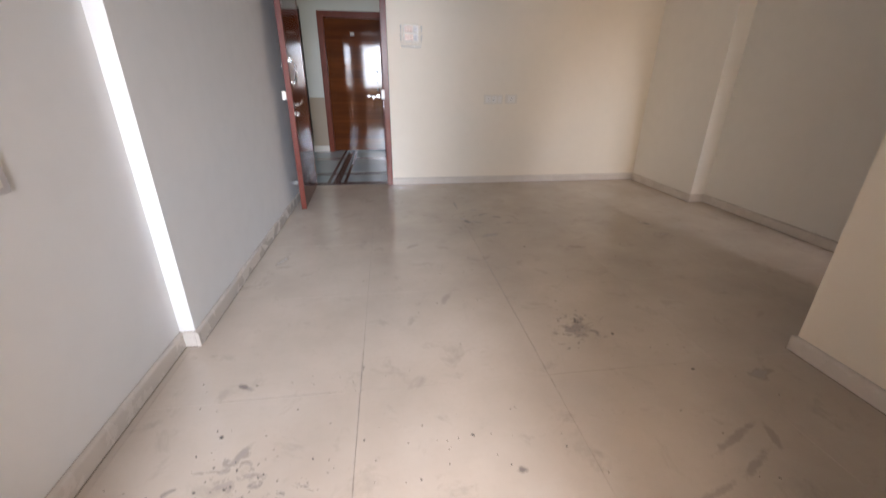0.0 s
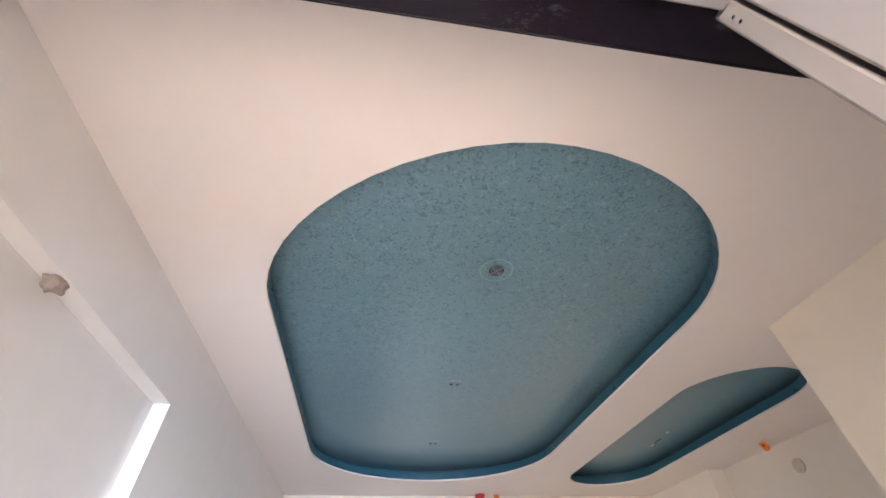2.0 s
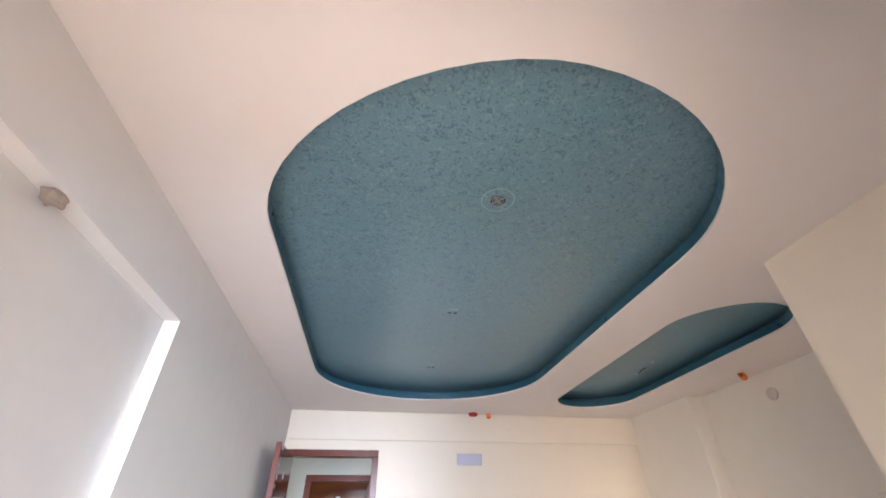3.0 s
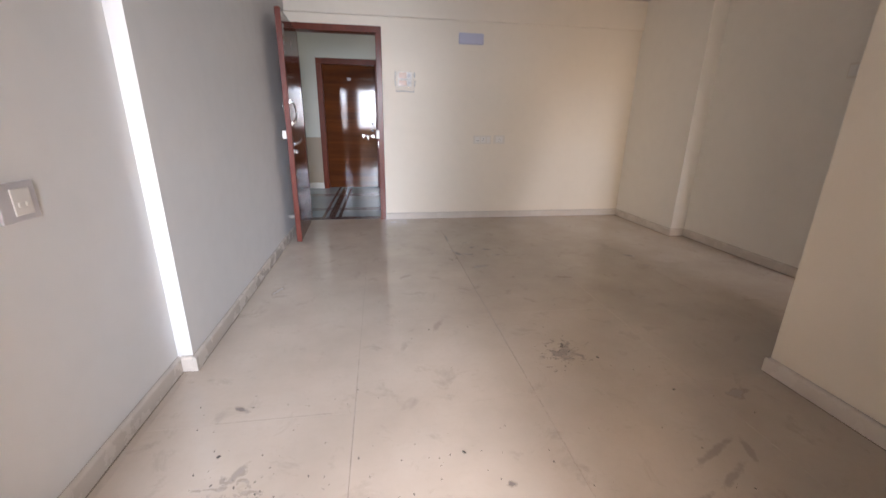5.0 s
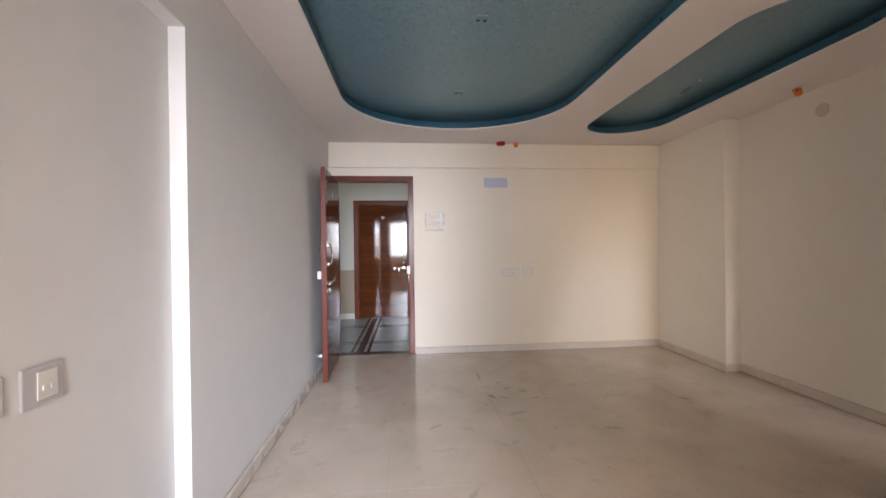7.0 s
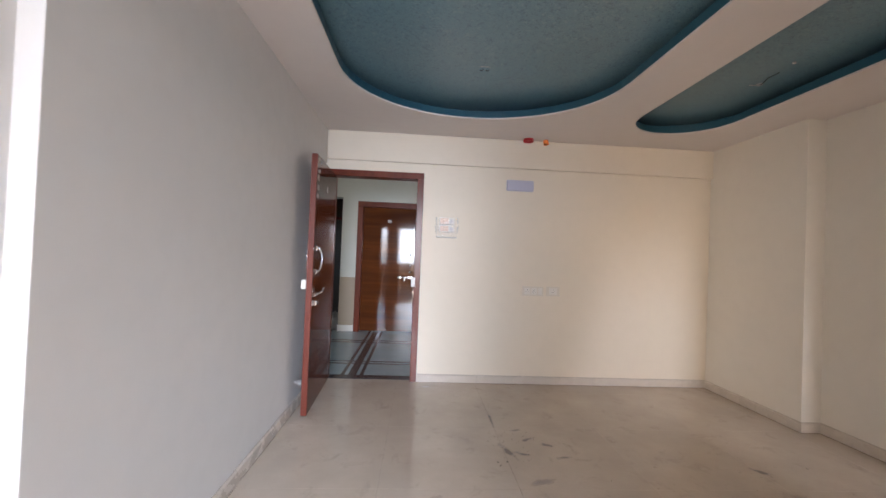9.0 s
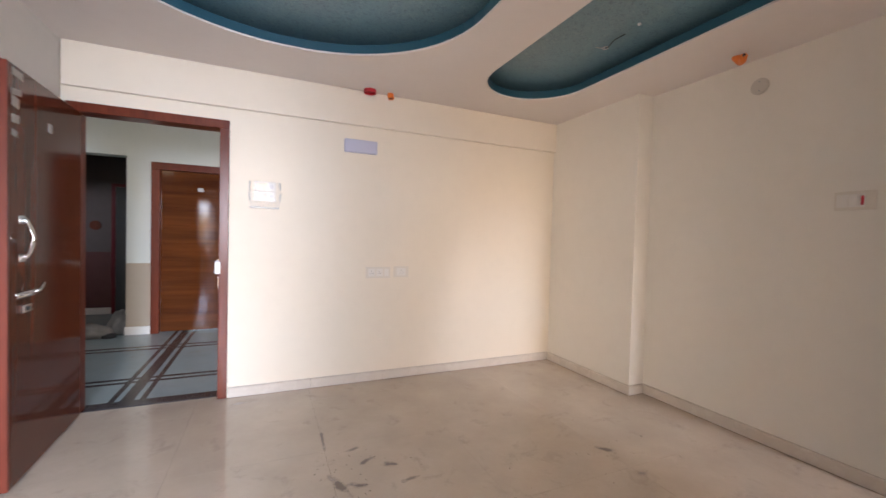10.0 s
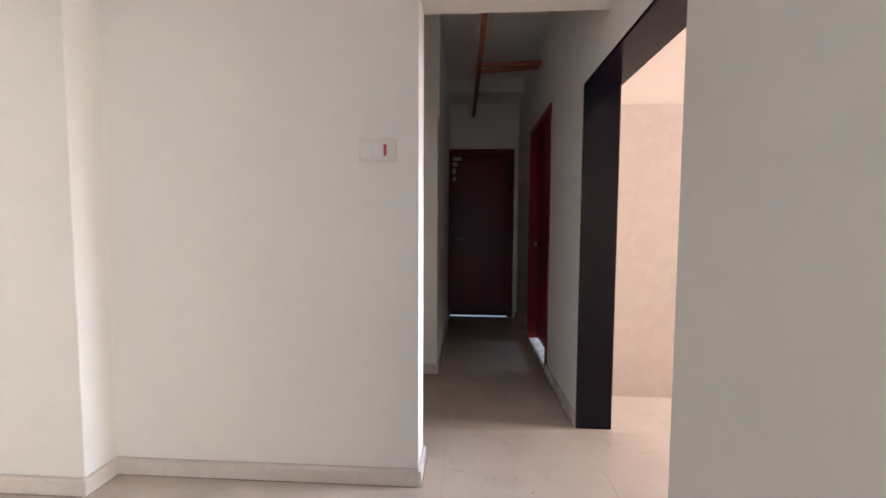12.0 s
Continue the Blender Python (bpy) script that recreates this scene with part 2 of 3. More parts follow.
STRIP = tile_material("dark_stone_strip", (0.05, 0.045, 0.05), (0.07, 0.06, 0.06), 0.2)


# ---- builders ----
def box(bm, x0, y0, z0, x1, y1, z1, bevel=0.0):
    made = bmesh.ops.create_cube(bm, size=1.0, matrix=Matrix.LocRotScale(
        ((x0 + x1) / 2, (y0 + y1) / 2, (z0 + z1) / 2), None, (abs(x1 - x0), abs(y1 - y0), abs(z1 - z0))))
    if bevel:
        edges = {e for v in made["verts"] for e in v.link_edges}
        bmesh.ops.bevel(bm, geom=list(edges), offset=bevel, segments=2, affect="EDGES", profile=0.5)
    return bm


def boxes(*rows, bevel=0.0):
    bm = bmesh.new()
    for r in rows:
        box(bm, *r, bevel=bevel)
    return bm


def rod(bm, a, b, r, sides=12):
    a, b = Vector(a), Vector(b)
    bmesh.ops.create_cone(bm, cap_ends=True, segments=sides, radius1=r, radius2=r, depth=(b - a).length,
                          matrix=Matrix.Translation((a + b) / 2) @ (b - a).to_track_quat("Z", "Y").to_matrix().to_4x4())
    return bm


def tube(points, r, sides=10):
    """A bent rod through points."""
    bm = bmesh.new()
    pts, rings = [Vector(p) for p in points], []
    for i, p in enumerate(pts):
        d = (pts[min(i + 1, len(pts) - 1)] - pts[max(i - 1, 0)]).normalized()
        q = d.to_track_quat("Z", "Y")
        rings.append([bm.verts.new(p + q @ Vector((r * math.cos(2 * math.pi * k / sides), r * math.sin(2 * math.pi * k / sides), 0))) for k in range(sides)])
    for a, b in zip(rings, rings[1:]):
        for k in range(sides):
            bm.faces.new((a[k], a[(k + 1) % sides], b[(k + 1) % sides], b[k]))
    bm.faces.new(reversed(rings[0]))
    bm.faces.new(rings[-1])
    return bm


def part(name, bm, mat, parent=None, label="", smooth=False):
    me = bpy.data.meshes.new(name)
    bmesh.ops.recalc_face_normals(bm, faces=bm.faces)
    bm.to_mesh(me)
    bm.free()
    me.materials.append(mat)
    if smooth:
        me.polygons.foreach_set("use_smooth", [True] * len(me.polygons))
    ob = new(name, me)
    if parent is not None:
        ob.parent = parent
        ob.matrix_parent_inverse = parent.matrix_world.inverted() if parent.parent is None else Matrix.Identity(4)
    return tagged(ob, label)


def structure(name, bm, mat, label="", category=""):
    return tagged(part(name, bm, mat), label, category, kind="structure")


def thing(name, at, label, category, group="", turn=0.0):
    ob = new(name)
    ob.matrix_world = pose(*at, 0, 0, turn)
    ob.empty_display_size = 0.1
    return tagged(ob, label, category, group)


def local(name, bm, mat, parent, label="", smooth=False):
    """A part built in its thing's own axes."""
    ob = part(name, bm, mat, None, label, smooth)
    ob.parent = parent
    return ob


# ---- the living room's shell ----
CEIL, SLAB = 2.52, 2.95
structure("wall_north", boxes((-0.25, 0, 0, 0.03, 0.2, SLAB), (0.03, 0, 2.13, 0.995, 0.2, SLAB), (0.995, 0, 0, 4.5, 0.2, SLAB)),
          CREAM, "cream painted wall with the entrance door", "wall")
structure("wall_beam", boxes((0.015, -0.035, 2.225, 4.07, -0.001, CEIL - 0.001), bevel=0.004), CREAM, "cream painted beam band over the entrance wall", "beam")
west = boxes((-0.25, -3.04, 0, 0.027, -0.001, SLAB), (-0.25, -4.735, 2.2, 0.027, -3.04, SLAB), (-0.25, -4.735, 0, -0.04, -3.04, 2.2))
for v in west.verts:
    if v.co.x > 0.02 and v.co.y > -0.1:
        v.co.x = 0.004
structure("wall_west", west, NEUTRAL, "off-white painted wall with a shallow recess", "wall")
structure("wall_east", boxes((4.07, -1.065, 0, 4.44, -0.001, SLAB), (4.235, -2.54, 0, 4.44, -1.065, SLAB), (4.235, -3.425, 2.235, 4.44, -2.54, SLAB)),
          WALL, "off-white painted wall with a passage opening", "wall")
for k, row in enumerate(((2.95, -3.625, 0, 3.757, -3.425, SLAB), (3.757, -3.625, 2.03, 4.836, -3.425, SLAB), (4.836, -3.625, 0, 5.71, -3.425, SLAB),
                         (5.71, -3.625, 2.2, 6.73, -3.425, SLAB), (6.73, -3.625, 0, 7.92, -3.425, SLAB), (2.805, -4.735, 0, 2.95, -3.425, SLAB))):
    structure(f"wall_kitchen_{k + 1}", boxes(row), CREAM if k == 5 else WALL, "off-white painted wall beside the kitchen opening", "wall")
# The last two boxes close the west end; its unseen pier is added to shade the recess.
structure("wall_south", boxes((1.435, -4.94, 0, 3.0, -4.735, SLAB), (-0.25, -4.94, 2.2, 1.435, -4.735, SLAB), (-0.25, -4.94, 0, 0.27, -4.735, 2.2)), WALL, "off-white wall with the balcony door opening", "wall")
structure("slab", boxes((-0.25, -4.94, SLAB, 8.2, 0.2, SLAB + 0.15)), CEILING, "painted concrete slab", "ceiling")


def stadium(x0, x1, y0, y1, end0, end1, grow=0.0, n=28):
    """Outline with straight sides and half-ellipse ends at y0 (near) and y1 (far)."""
    cx, rx = (x0 + x1) / 2, (x1 - x0) / 2 + grow
    pts = [(cx + rx * math.cos(a), y1 + (end1 + grow) * math.sin(a)) for a in np.linspace(0, math.pi, n)]
    for a in np.linspace(math.pi, 2 * math.pi, n):
        p = 1.10 if a < 1.5 * math.pi else 1.0
        pts.append((cx + math.copysign(abs(math.cos(a)) ** p, math.cos(a)) * rx, y0 - (end0 + grow) * abs(math.sin(a)) ** p))
    return pts


def plate(name, outlines, z0, z1, mat):
    """A flat plate with holes, from closed outlines."""
    cu = bpy.data.curves.new(name, "CURVE")
    cu.dimensions, cu.fill_mode, cu.extrude = "2D", "BOTH", (z1 - z0) / 2
    for pts in outlines:
        sp = cu.splines.new("POLY")
        sp.points.add(len(pts) - 1)
        for q, (x, y) in zip(sp.points, pts):
            q.co = (x, y, 0, 1)
        sp.use_cyclic_u = True
    tmp = bpy.data.objects.new(name, cu)
    me = bpy.data.meshes.new_from_object(tmp)
    bpy.data.objects.remove(tmp)
    me.materials.clear()
    me.materials.append(mat)
    me.transform(Matrix.Translation((0, 0, (z0 + z1) / 2)))
    me.name = name
    return new(name, me)


def ring(outer, inner, z0, z1):
    """A closed band between two outlines with equal counts."""
    bm, n = bmesh.new(), len(outer)
    rows = [[bm.verts.new((x, y, z)) for x, y in o] for o, z in ((outer, z0), (outer, z1), (inner, z1), (inner, z0))]
    for a, b in zip(rows, rows[1:] + rows[:1]):
        for k in range(n):
            bm.faces.new((a[k], a[(k + 1) % n], b[(k + 1) % n], b[k]))
    return bm


BIG = (0.40, 2.365, -3.40, -1.45, 0.88, 0.86)
SMALL = (2.785, 3.61, -2.64, -0.90, 0.40, 0.42)
tagged(plate("ceiling", [[(-0.02, -4.75), (4.3, -4.75), (4.3, 0.02), (-0.02, 0.02)], stadium(*BIG, grow=0.004), stadium(*SMALL, grow=0.004)], CEIL, CEIL + 0.012, CEILING),
       "white gypsum false ceiling with two rounded recesses", "ceiling", kind="structure")
for shape in (BIG, SMALL):
    cove = 0.20 if shape is BIG else 0.17
    structure("ceiling_tray", ring(stadium(*shape, grow=0.016), stadium(*shape, grow=0.004), CEIL + 0.0125, CEIL + 0.070), TEAL_SIDE, "glossy teal upstand round the ceiling recess", "ceiling")
    structure("ceiling_cove", ring(stadium(*shape, grow=cove + 0.01), stadium(*shape, grow=cove), CEIL + 0.0125, CEIL + 0.137), TEAL_SIDE, "teal back of the ceiling cove", "ceiling")
    tagged(plate("ceiling_panel", [stadium(*shape, grow=cove + 0.01)], CEIL + 0.1375, CEIL + 0.15, TEAL), "teal flake-textured ceiling panel", "ceiling", kind="structure")

# ---- corridor, kitchen, bedroom behind, lobby ----
for k, row in enumerate(((4.44, -1.2, 0, 5.64, -1.0, SLAB), (5.64, -2.36, 2.0, 5.84, -1.0, 2.09), (5.64, -2.52, 0, 5.84, -2.36, 2.09), (5.84, -2.36, 2.09, 6.0, -1.0, SLAB),
                         (5.84, -2.52, 0, 7.72, -2.36, SLAB), (7.27, -3.425, 2.79, 7.72, -2.52, SLAB))):
    structure(f"wall_corridor_{k + 1}", boxes(row), WALL, "off-white painted corridor wall", "wall")
structure("wall_corridor_end", boxes((7.72, -2.36, 0, 7.92, -2.16, SLAB), (7.72, -2.48, 0, 7.92, -2.36, SLAB), (7.72, -3.425, 0, 7.92, -3.37, SLAB), (7.72, -3.37, 2.21, 7.92, -2.48, SLAB)),
          WALL, "off-white wall at the end of the corridor", "wall")
structure("wall_kitchen_inner", boxes((5.31, -6.6, 0, 5.51, -3.625, SLAB), (3.0, -6.6, 0, 5.31, -6.5, 1.0), (3.0, -6.6, 2.1, 5.31, -6.5, SLAB),
                                      (3.0, -6.6, 1.0, 4.35, -6.5, 2.1), (5.15, -6.6, 1.0, 5.31, -6.5, 2.1), (2.9, -6.6, 0, 3.0, -4.735, SLAB)),
          KITCHEN, "peach painted kitchen wall", "wall")
structure("wall_tiles", boxes((5.300, -6.5, 0, 5.3095, -3.626, 2.045)), paint("kitchen_tile", (0.62, 0.51, 0.43), 0.25, 0.1), "beige tiled kitchen wall up to door height", "wall")
structure("ceiling_kitchen", boxes((3.0, -6.5, 2.75, 5.31, -3.625, 2.85)), CEILING, "painted kitchen ceiling", "ceiling")
structure("wall_lobby", boxes((-0.30, 2.5, 0.88, -0.05, 2.7, 2.95), (-0.05, 2.5, 2.13, 0.99, 2.7, 2.95), (0.99, 2.5, 0.88, 3.3, 2.7, 2.95), (-1.6, 2.5, 2.18, -0.30, 2.7, 2.95),
                              (3.2, 0.2, 0, 3.3, 2.5, 0.9), (3.2, 0.2, 2.3, 3.3, 2.5, 2.95), (3.2, 0.2, 0.9, 3.3, 0.5, 2.3), (3.2, 2.1, 0.9, 3.3, 2.5, 2.3), (-1.7, 0.2, 0, -1.6, 2.7, 2.95)
                              ),
          LOBBY, "pale green-white painted lobby wall", "wall")
structure("wall_dado", boxes((-0.30, 2.497, 0.0, -0.05, 2.7, 0.88), (0.99, 2.497, 0.0, 3.2, 2.7, 0.88)) , DADO, "tan painted dado of the lobby wall", "wall")
# The passage's gloom is put into this wall colour; lobby light still reaches it.
structure("wall_passage", boxes((-1.7, 2.7, 0, -1.6, 4.2, 2.95), (-1.6, 4.1, 0, 0.1, 4.2, 2.95), (-0.2, 2.7, 0, -0.1, 4.1, 2.95)), paint("passage_gloom_paint", (0.075, 0.052, 0.047)), "passage wall coloured dark brown to stand for missing light", "wall")
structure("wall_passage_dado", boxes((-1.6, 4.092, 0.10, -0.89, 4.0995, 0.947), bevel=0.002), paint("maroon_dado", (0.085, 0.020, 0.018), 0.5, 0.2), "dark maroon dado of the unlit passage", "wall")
structure("trim_passage", boxes((-1.6, 4.086, 0.0, -0.89, 4.0995, 0.098), bevel=0.002), SKIRT, "pale skirting in the unlit passage", "skirting")
structure("ceiling_lobby", boxes((-1.7, 0.2, 2.75, 3.3, 4.8, 2.85)), CEILING, "painted lobby ceiling", "ceiling")
structure("floor_base", boxes((-0.25, -4.94, -0.15, 8.2, 0.05, -0.004)), GROUT, "grout bed under the tiles", "floor")
structure("floor_lobby", boxes((-1.7, 0.05, -0.15, 3.3, 4.8, -0.006)), GROUT, "bed under the lobby stone", "floor")
structure("floor_kitchen", boxes((3.0, -6.6, -0.15, 5.5, -4.94, -0.002)), FLOOR, "beige tiled kitchen floor", "floor")

# ---- balcony outside the opening ----
structure("balcony_wall", boxes((-1.9, -8.1, -0.15, -1.75, -4.94, 2.75), (-1.75, -4.98, -0.15, 0.27, -4.94, 2.75), (1.435, -4.98, -0.15, 3.0, -4.94, 2.75)), EXTERIOR, "warm painted outside wall of the balcony", "wall")
structure("balcony_parapet", boxes((-1.75, -8.14, -0.15, 2.9, -8.04, 0.92)), EXTERIOR, "warm painted balcony parapet", "wall")
# Unseen pier and beam, added so the north wall gets a darker band.
structure("added_balcony_pier", boxes((-0.36, -8.14, 0.92, 0.08, -8.04, 2.46), (-1.75, -8.14, 2.46, 2.9, -8.04, 2.75)), EXTERIOR, "unseen warm painted pier and beam added to divide the balcony light", "wall")
structure("balcony_ceiling", boxes((-1.9, -8.1, 2.75, 3.0, -4.94, 2.9)), CEILING, "painted underside of the balcony slab above", "ceiling")
structure("balcony_floor", boxes((-1.9, -8.1, -0.15, 3.0, -4.94, -0.02)), FLOOR, "tiled balcony floor", "floor")
structure("ground", boxes((-400, -800, -9.2, 400, -6.6, -9.0)), material("far_greenery", (0.07, 0.11, 0.04), 0.9), "green ground far below", "ground")


def door_frame(name, x0, x1, y0, y1, z1, w, mat, label):
    """Frame across x in an opening, with jambs and a head."""
    th = thing(name, ((x0 + x1) / 2, (y0 + y1) / 2, 0), label, "door frame")
    part("jamb", boxes((x0, y0, 0, x0 + w, y1, z1 - w), bevel=0.004), mat, th)
    part("jamb", boxes((x1 - w, y0, 0, x1, y1, z1 - w), bevel=0.004), mat, th)
    part("head", boxes((x0, y0, z1 - w, x1, y1, z1), bevel=0.004), mat, th)
    return th


door_frame("door_frame", 0.03, 0.995, -0.012, 0.13, 2.13, 0.065, TEAK, "glossy red-brown wooden frame of the entrance door")
leaf = thing("entrance_door", (0.10, 0.0, 0.0), "open dark brown laminate entrance door with chrome fittings", "door", turn=-87.5)
local("panel", boxes((0.004, -0.03, 0.012, 0.915, 0.012, 2.055), bevel=0.003), LEAF, leaf)
local("edge_band", boxes((0.915, -0.032, 0.012, 0.930, 0.014, 2.055), bevel=0.003), TEAK_EDGE, leaf, "red-brown teak edge strip")

door_frame("lobby_door_frame", -0.05, 0.99, 2.47, 2.6, 2.13, 0.09, TEAK, "glossy red-brown wooden frame of the lobby door")
far = thing("lobby_door", (0.47, 2.54, 0), "closed golden-brown varnished door across the lobby", "door")
part("panel", boxes((0.04, 2.53, 0.01, 0.90, 2.57, 2.04), bevel=0.003), GOLDEN, far)

end = thing("bedroom_door", (7.76, -2.92, 0), "closed dark maroon door at the corridor's end", "door")
part("panel", boxes((7.75, -3.30, 0.014, 7.79, -2.55, 2.14), bevel=0.003), MAROON, end)
ef = thing("bedroom_door_frame", (7.75, -2.92, 0), "dark maroon wooden door frame", "door frame")
part("jamb", boxes((7.71, -2.55, 0, 7.83, -2.48, 2.14), bevel=0.003), MAROON, ef)
part("jamb", boxes((7.71, -3.37, 0, 7.83, -3.30, 2.14), bevel=0.003), MAROON, ef)
part("head", boxes((7.71, -3.37, 2.14, 7.83, -2.48, 2.21), bevel=0.003), MAROON, ef)
door_frame("bathroom_door_frame", 5.71, 6.73, -3.56, -3.415, 2.2, 0.06, RED_DOOR, "dark red wooden bathroom door frame")
bath = thing("bathroom_door", (6.2, -3.52, 0), "closed dark red bathroom door", "door")
part("panel", boxes((5.77, -3.54, 0.06, 6.67, -3.50, 2.14), bevel=0.003), RED_DOOR, bath)
part("threshold", boxes((5.77, -3.57, 0, 6.67, -3.42, 0.03), bevel=0.003), SKIRT, bath)

gr = thing("kitchen_door_lining", (4.3, -3.52, 0), "black granite lining of the kitchen opening", "door lining")
part("jamb", boxes((4.816, -3.628, 0, 4.836, -3.422, 2.01), bevel=0.002), GRANITE, gr)
part("jamb", boxes((3.757, -3.628, 0, 3.777, -3.47, 2.01), bevel=0.002), GRANITE, gr)
part("head", boxes((3.777, -3.628, 2.01, 4.836, -3.422, 2.03), bevel=0.002), GRANITE, gr)

bal = thing("balcony_door_lining", (0.8, -4.76, 0), "black granite lining over the balcony opening", "door lining")
head = plate("head", [[(0.271, -4.94), (1.435, -4.94), (1.435, -4.733), (2.1, -4.733), (2.1, -4.666), (0.0, -4.666), (0.0, -4.733), (0.271, -4.733)]], 2.18, 2.20, GRANITE_WIPED)
head.parent = bal
part("nosing", boxes((0.0, -4.6655, 2.1805, 2.1, -4.660, 2.2), bevel=0.002), GRANITE, bal)
head.matrix_parent_inverse = bal.matrix_world.inverted()
sl = thing("sliding_door_frame", (1.43, -4.78, 0), "grey aluminium frame of the balcony sliding door", "door frame")
part("top_track", boxes((0.272, -4.80, 2.150, 1.39, -4.745, 2.18), bevel=0.002), ALUMINIUM, sl)
part("stile", boxes((1.39, -4.762, 0, 1.43, -4.730, 2.165), bevel=0.004), ALUMINIUM, sl)
part("outer_stile", boxes((1.385, -4.87, 0, 1.43, -4.768, 2.18), bevel=0.004), ALUMINIUM, sl, "lighter outer aluminium stile")
for z in (2.10, 2.12):
    part("screw", rod(bmesh.new(), (1.388, -4.745, z), (1.391, -4.745, z), 0.003, 8), CHROME, sl)

# ---- floor tiles and skirting ----
TILE = 0.795


def tile_mesh(w, d, h, name, mat):
    bm = boxes((0, 0, -h, w, d, 0))
    me = bpy.data.meshes.new(name)
    bm.to_mesh(me)
    bm.free()
    me.materials.append(mat)
    return me


floor = thing("floor", (2.0, -2.0, 0), "beige polished vitrified tile floor with dirt and smears", "floor")
floor["kind"] = "structure"
full = tile_mesh(TILE - 0.0011, TILE - 0.0011, 0.004, "tile", FLOOR)
for i in range(-1, 10):
    for j in range(-6, 1):
        x, y = 0.005 + i * TILE, -0.265 + j * TILE
        if y + TILE > 0.06:
            continue
        if x > 4.4 and y < -4.4 and x > 5.4:
            continue
        ob = new("tile", full)
        ob.parent = floor
        ob.matrix_parent_inverse = floor.matrix_world.inverted()
        ob.location = (x, y, 0)
strip_tile = tile_mesh(TILE - 0.0011, 0.31, 0.004, "tile", FLOOR)
for i in range(-1, 6):
    ob = new("tile", strip_tile)
    ob.parent = floor
    ob.matrix_parent_inverse = floor.matrix_world.inverted()
    ob.location = (0.005 + i * TILE, -0.265, 0)


def skirting(x0, y0, x1, y1, side, z=0.078, d=0.016):
    """Skirting along a wall from one point to another; side: the way into the room."""
    ob = tagged(new("baseboard"), "beige tile skirting along the wall", "skirting", kind="structure")
    a, b, s = Vector((x0, y0, 0)), Vector((x1, y1, 0)), Vector((*side, 0))
    n = max(1, round((b - a).length / 0.6))
    for k in range(n):
        p, q = a.lerp(b, k / n), a.lerp(b, (k + 1) / n)
        e = (q - p).normalized() * 0.0008
        p, q = p + e, q - e
        r = s * (d + random.uniform(-0.001, 0.001))
        bm = bmesh.new()
        prof = [(Vector(), 0), (r, 0), (r, z - 0.010), (r * 0.72, z - 0.003), (r * 0.3, z), (Vector(), z)]
        rows = [[bm.verts.new(base + o + Vector((0, 0, h))) for o, h in prof] for base in (p, q)]
        m = len(prof)
        for i in range(m):
            bm.faces.new((rows[0][i], rows[0][(i + 1) % m], rows[1][(i + 1) % m], rows[1][i]))
        bm.faces.new(rows[0]), bm.faces.new(rows[1])
        part("tile", bm, SKIRT, ob)
        lo, hi = p + r * 0.9, q + r + s * 0.004
        part("base_joint", boxes((min(lo.x, hi.x), min(lo.y, hi.y), 0, max(lo.x, hi.x), max(lo.y, hi.y), 0.0025)), BASE_DIRT, ob)
        lo, hi = p + s * 0.0005, q + s * 0.0025
        part("joint", boxes((min(lo.x, hi.x), min(lo.y, hi.y), z - 0.0005, max(lo.x, hi.x), max(lo.y, hi.y), z + 0.0025)), JOINT, ob)
    return ob


skirting(0.027, -3.056, 0.005, -0.02, (1, 0))
skirting(-0.024, -3.04, 0.027, -3.04, (0, -1))
skirting(-0.04, -4.718, -0.04, -3.04, (1, 0))
skirting(-0.04, -4.735, 0.27, -4.735, (0, 1))
skirting(0.997, 0.0, 4.07, 0.0, (0, -1))
skirting(4.07, -1.065, 4.07, -0.016, (-1, 0))
skirting(4.054, -1.065, 4.219, -1.065, (0, -1))
skirting(4.235, -2.54, 4.235, -1.065, (-1, 0))
skirting(4.219, -2.54, 4.44, -2.54, (0, -1))
skirting(2.805, -4.73, 2.805, -3.425, (-1, 0))
skirting(2.789, -3.425, 3.757, -3.425, (0, 1))
skirting(4.836, -3.425, 5.71, -3.425, (0, 1))
skirting(6.73, -3.425, 7.71, -3.425, (0, 1))
skirting(5.64, -2.52, 5.64, -2.36, (-1, 0))
skirting(5.64, -2.52, 7.71, -2.52, (0, -1))

# ---- lobby floor stone ----
lobby = tagged(new("floor_stone"), "blue-grey polished stone lobby floor with dark inlaid strips", "floor", kind="structure")
xs, ys = [(0.200, 0.238), (0.275, 0.360), (0.397, 0.435)], [(0.60, 0.65), (0.695, 0.745), (1.70, 1.76), (1.82, 1.88)]
for a, b in zip([-1.7] + [v[1] for v in xs], [v[0] for v in xs] + [3.3]):
    for c, d in zip([0.18] + [v[1] for v in ys], [v[0] for v in ys] + [4.8]):
        part("slab", boxes((a + 0.001, c + 0.001, -0.008, b - 0.001, d - 0.001, -0.002)), KOTA, lobby)
for a, b in xs:
    part("strip", boxes((a, 0.18, -0.008, b, 4.8, -0.0025)), STRIP, lobby, "dark stone strip")
for c, d in ys:
    part("strip", boxes((-1.7, c, -0.0085, 3.3, d, -0.0022)), STRIP, lobby, "dark stone strip")
part("threshold", boxes((0.03, 0.06, -0.008, 0.995, 0.18, 0.002), bevel=0.002), STRIP, lobby, "dark stone door threshold")
tagged(part("baseboard", boxes((-0.31, 2.478, 0, -0.05, 2.497, 0.10), bevel=0.004), PLASTIC), "white skirting under the tan dado", "skirting", kind="structure")

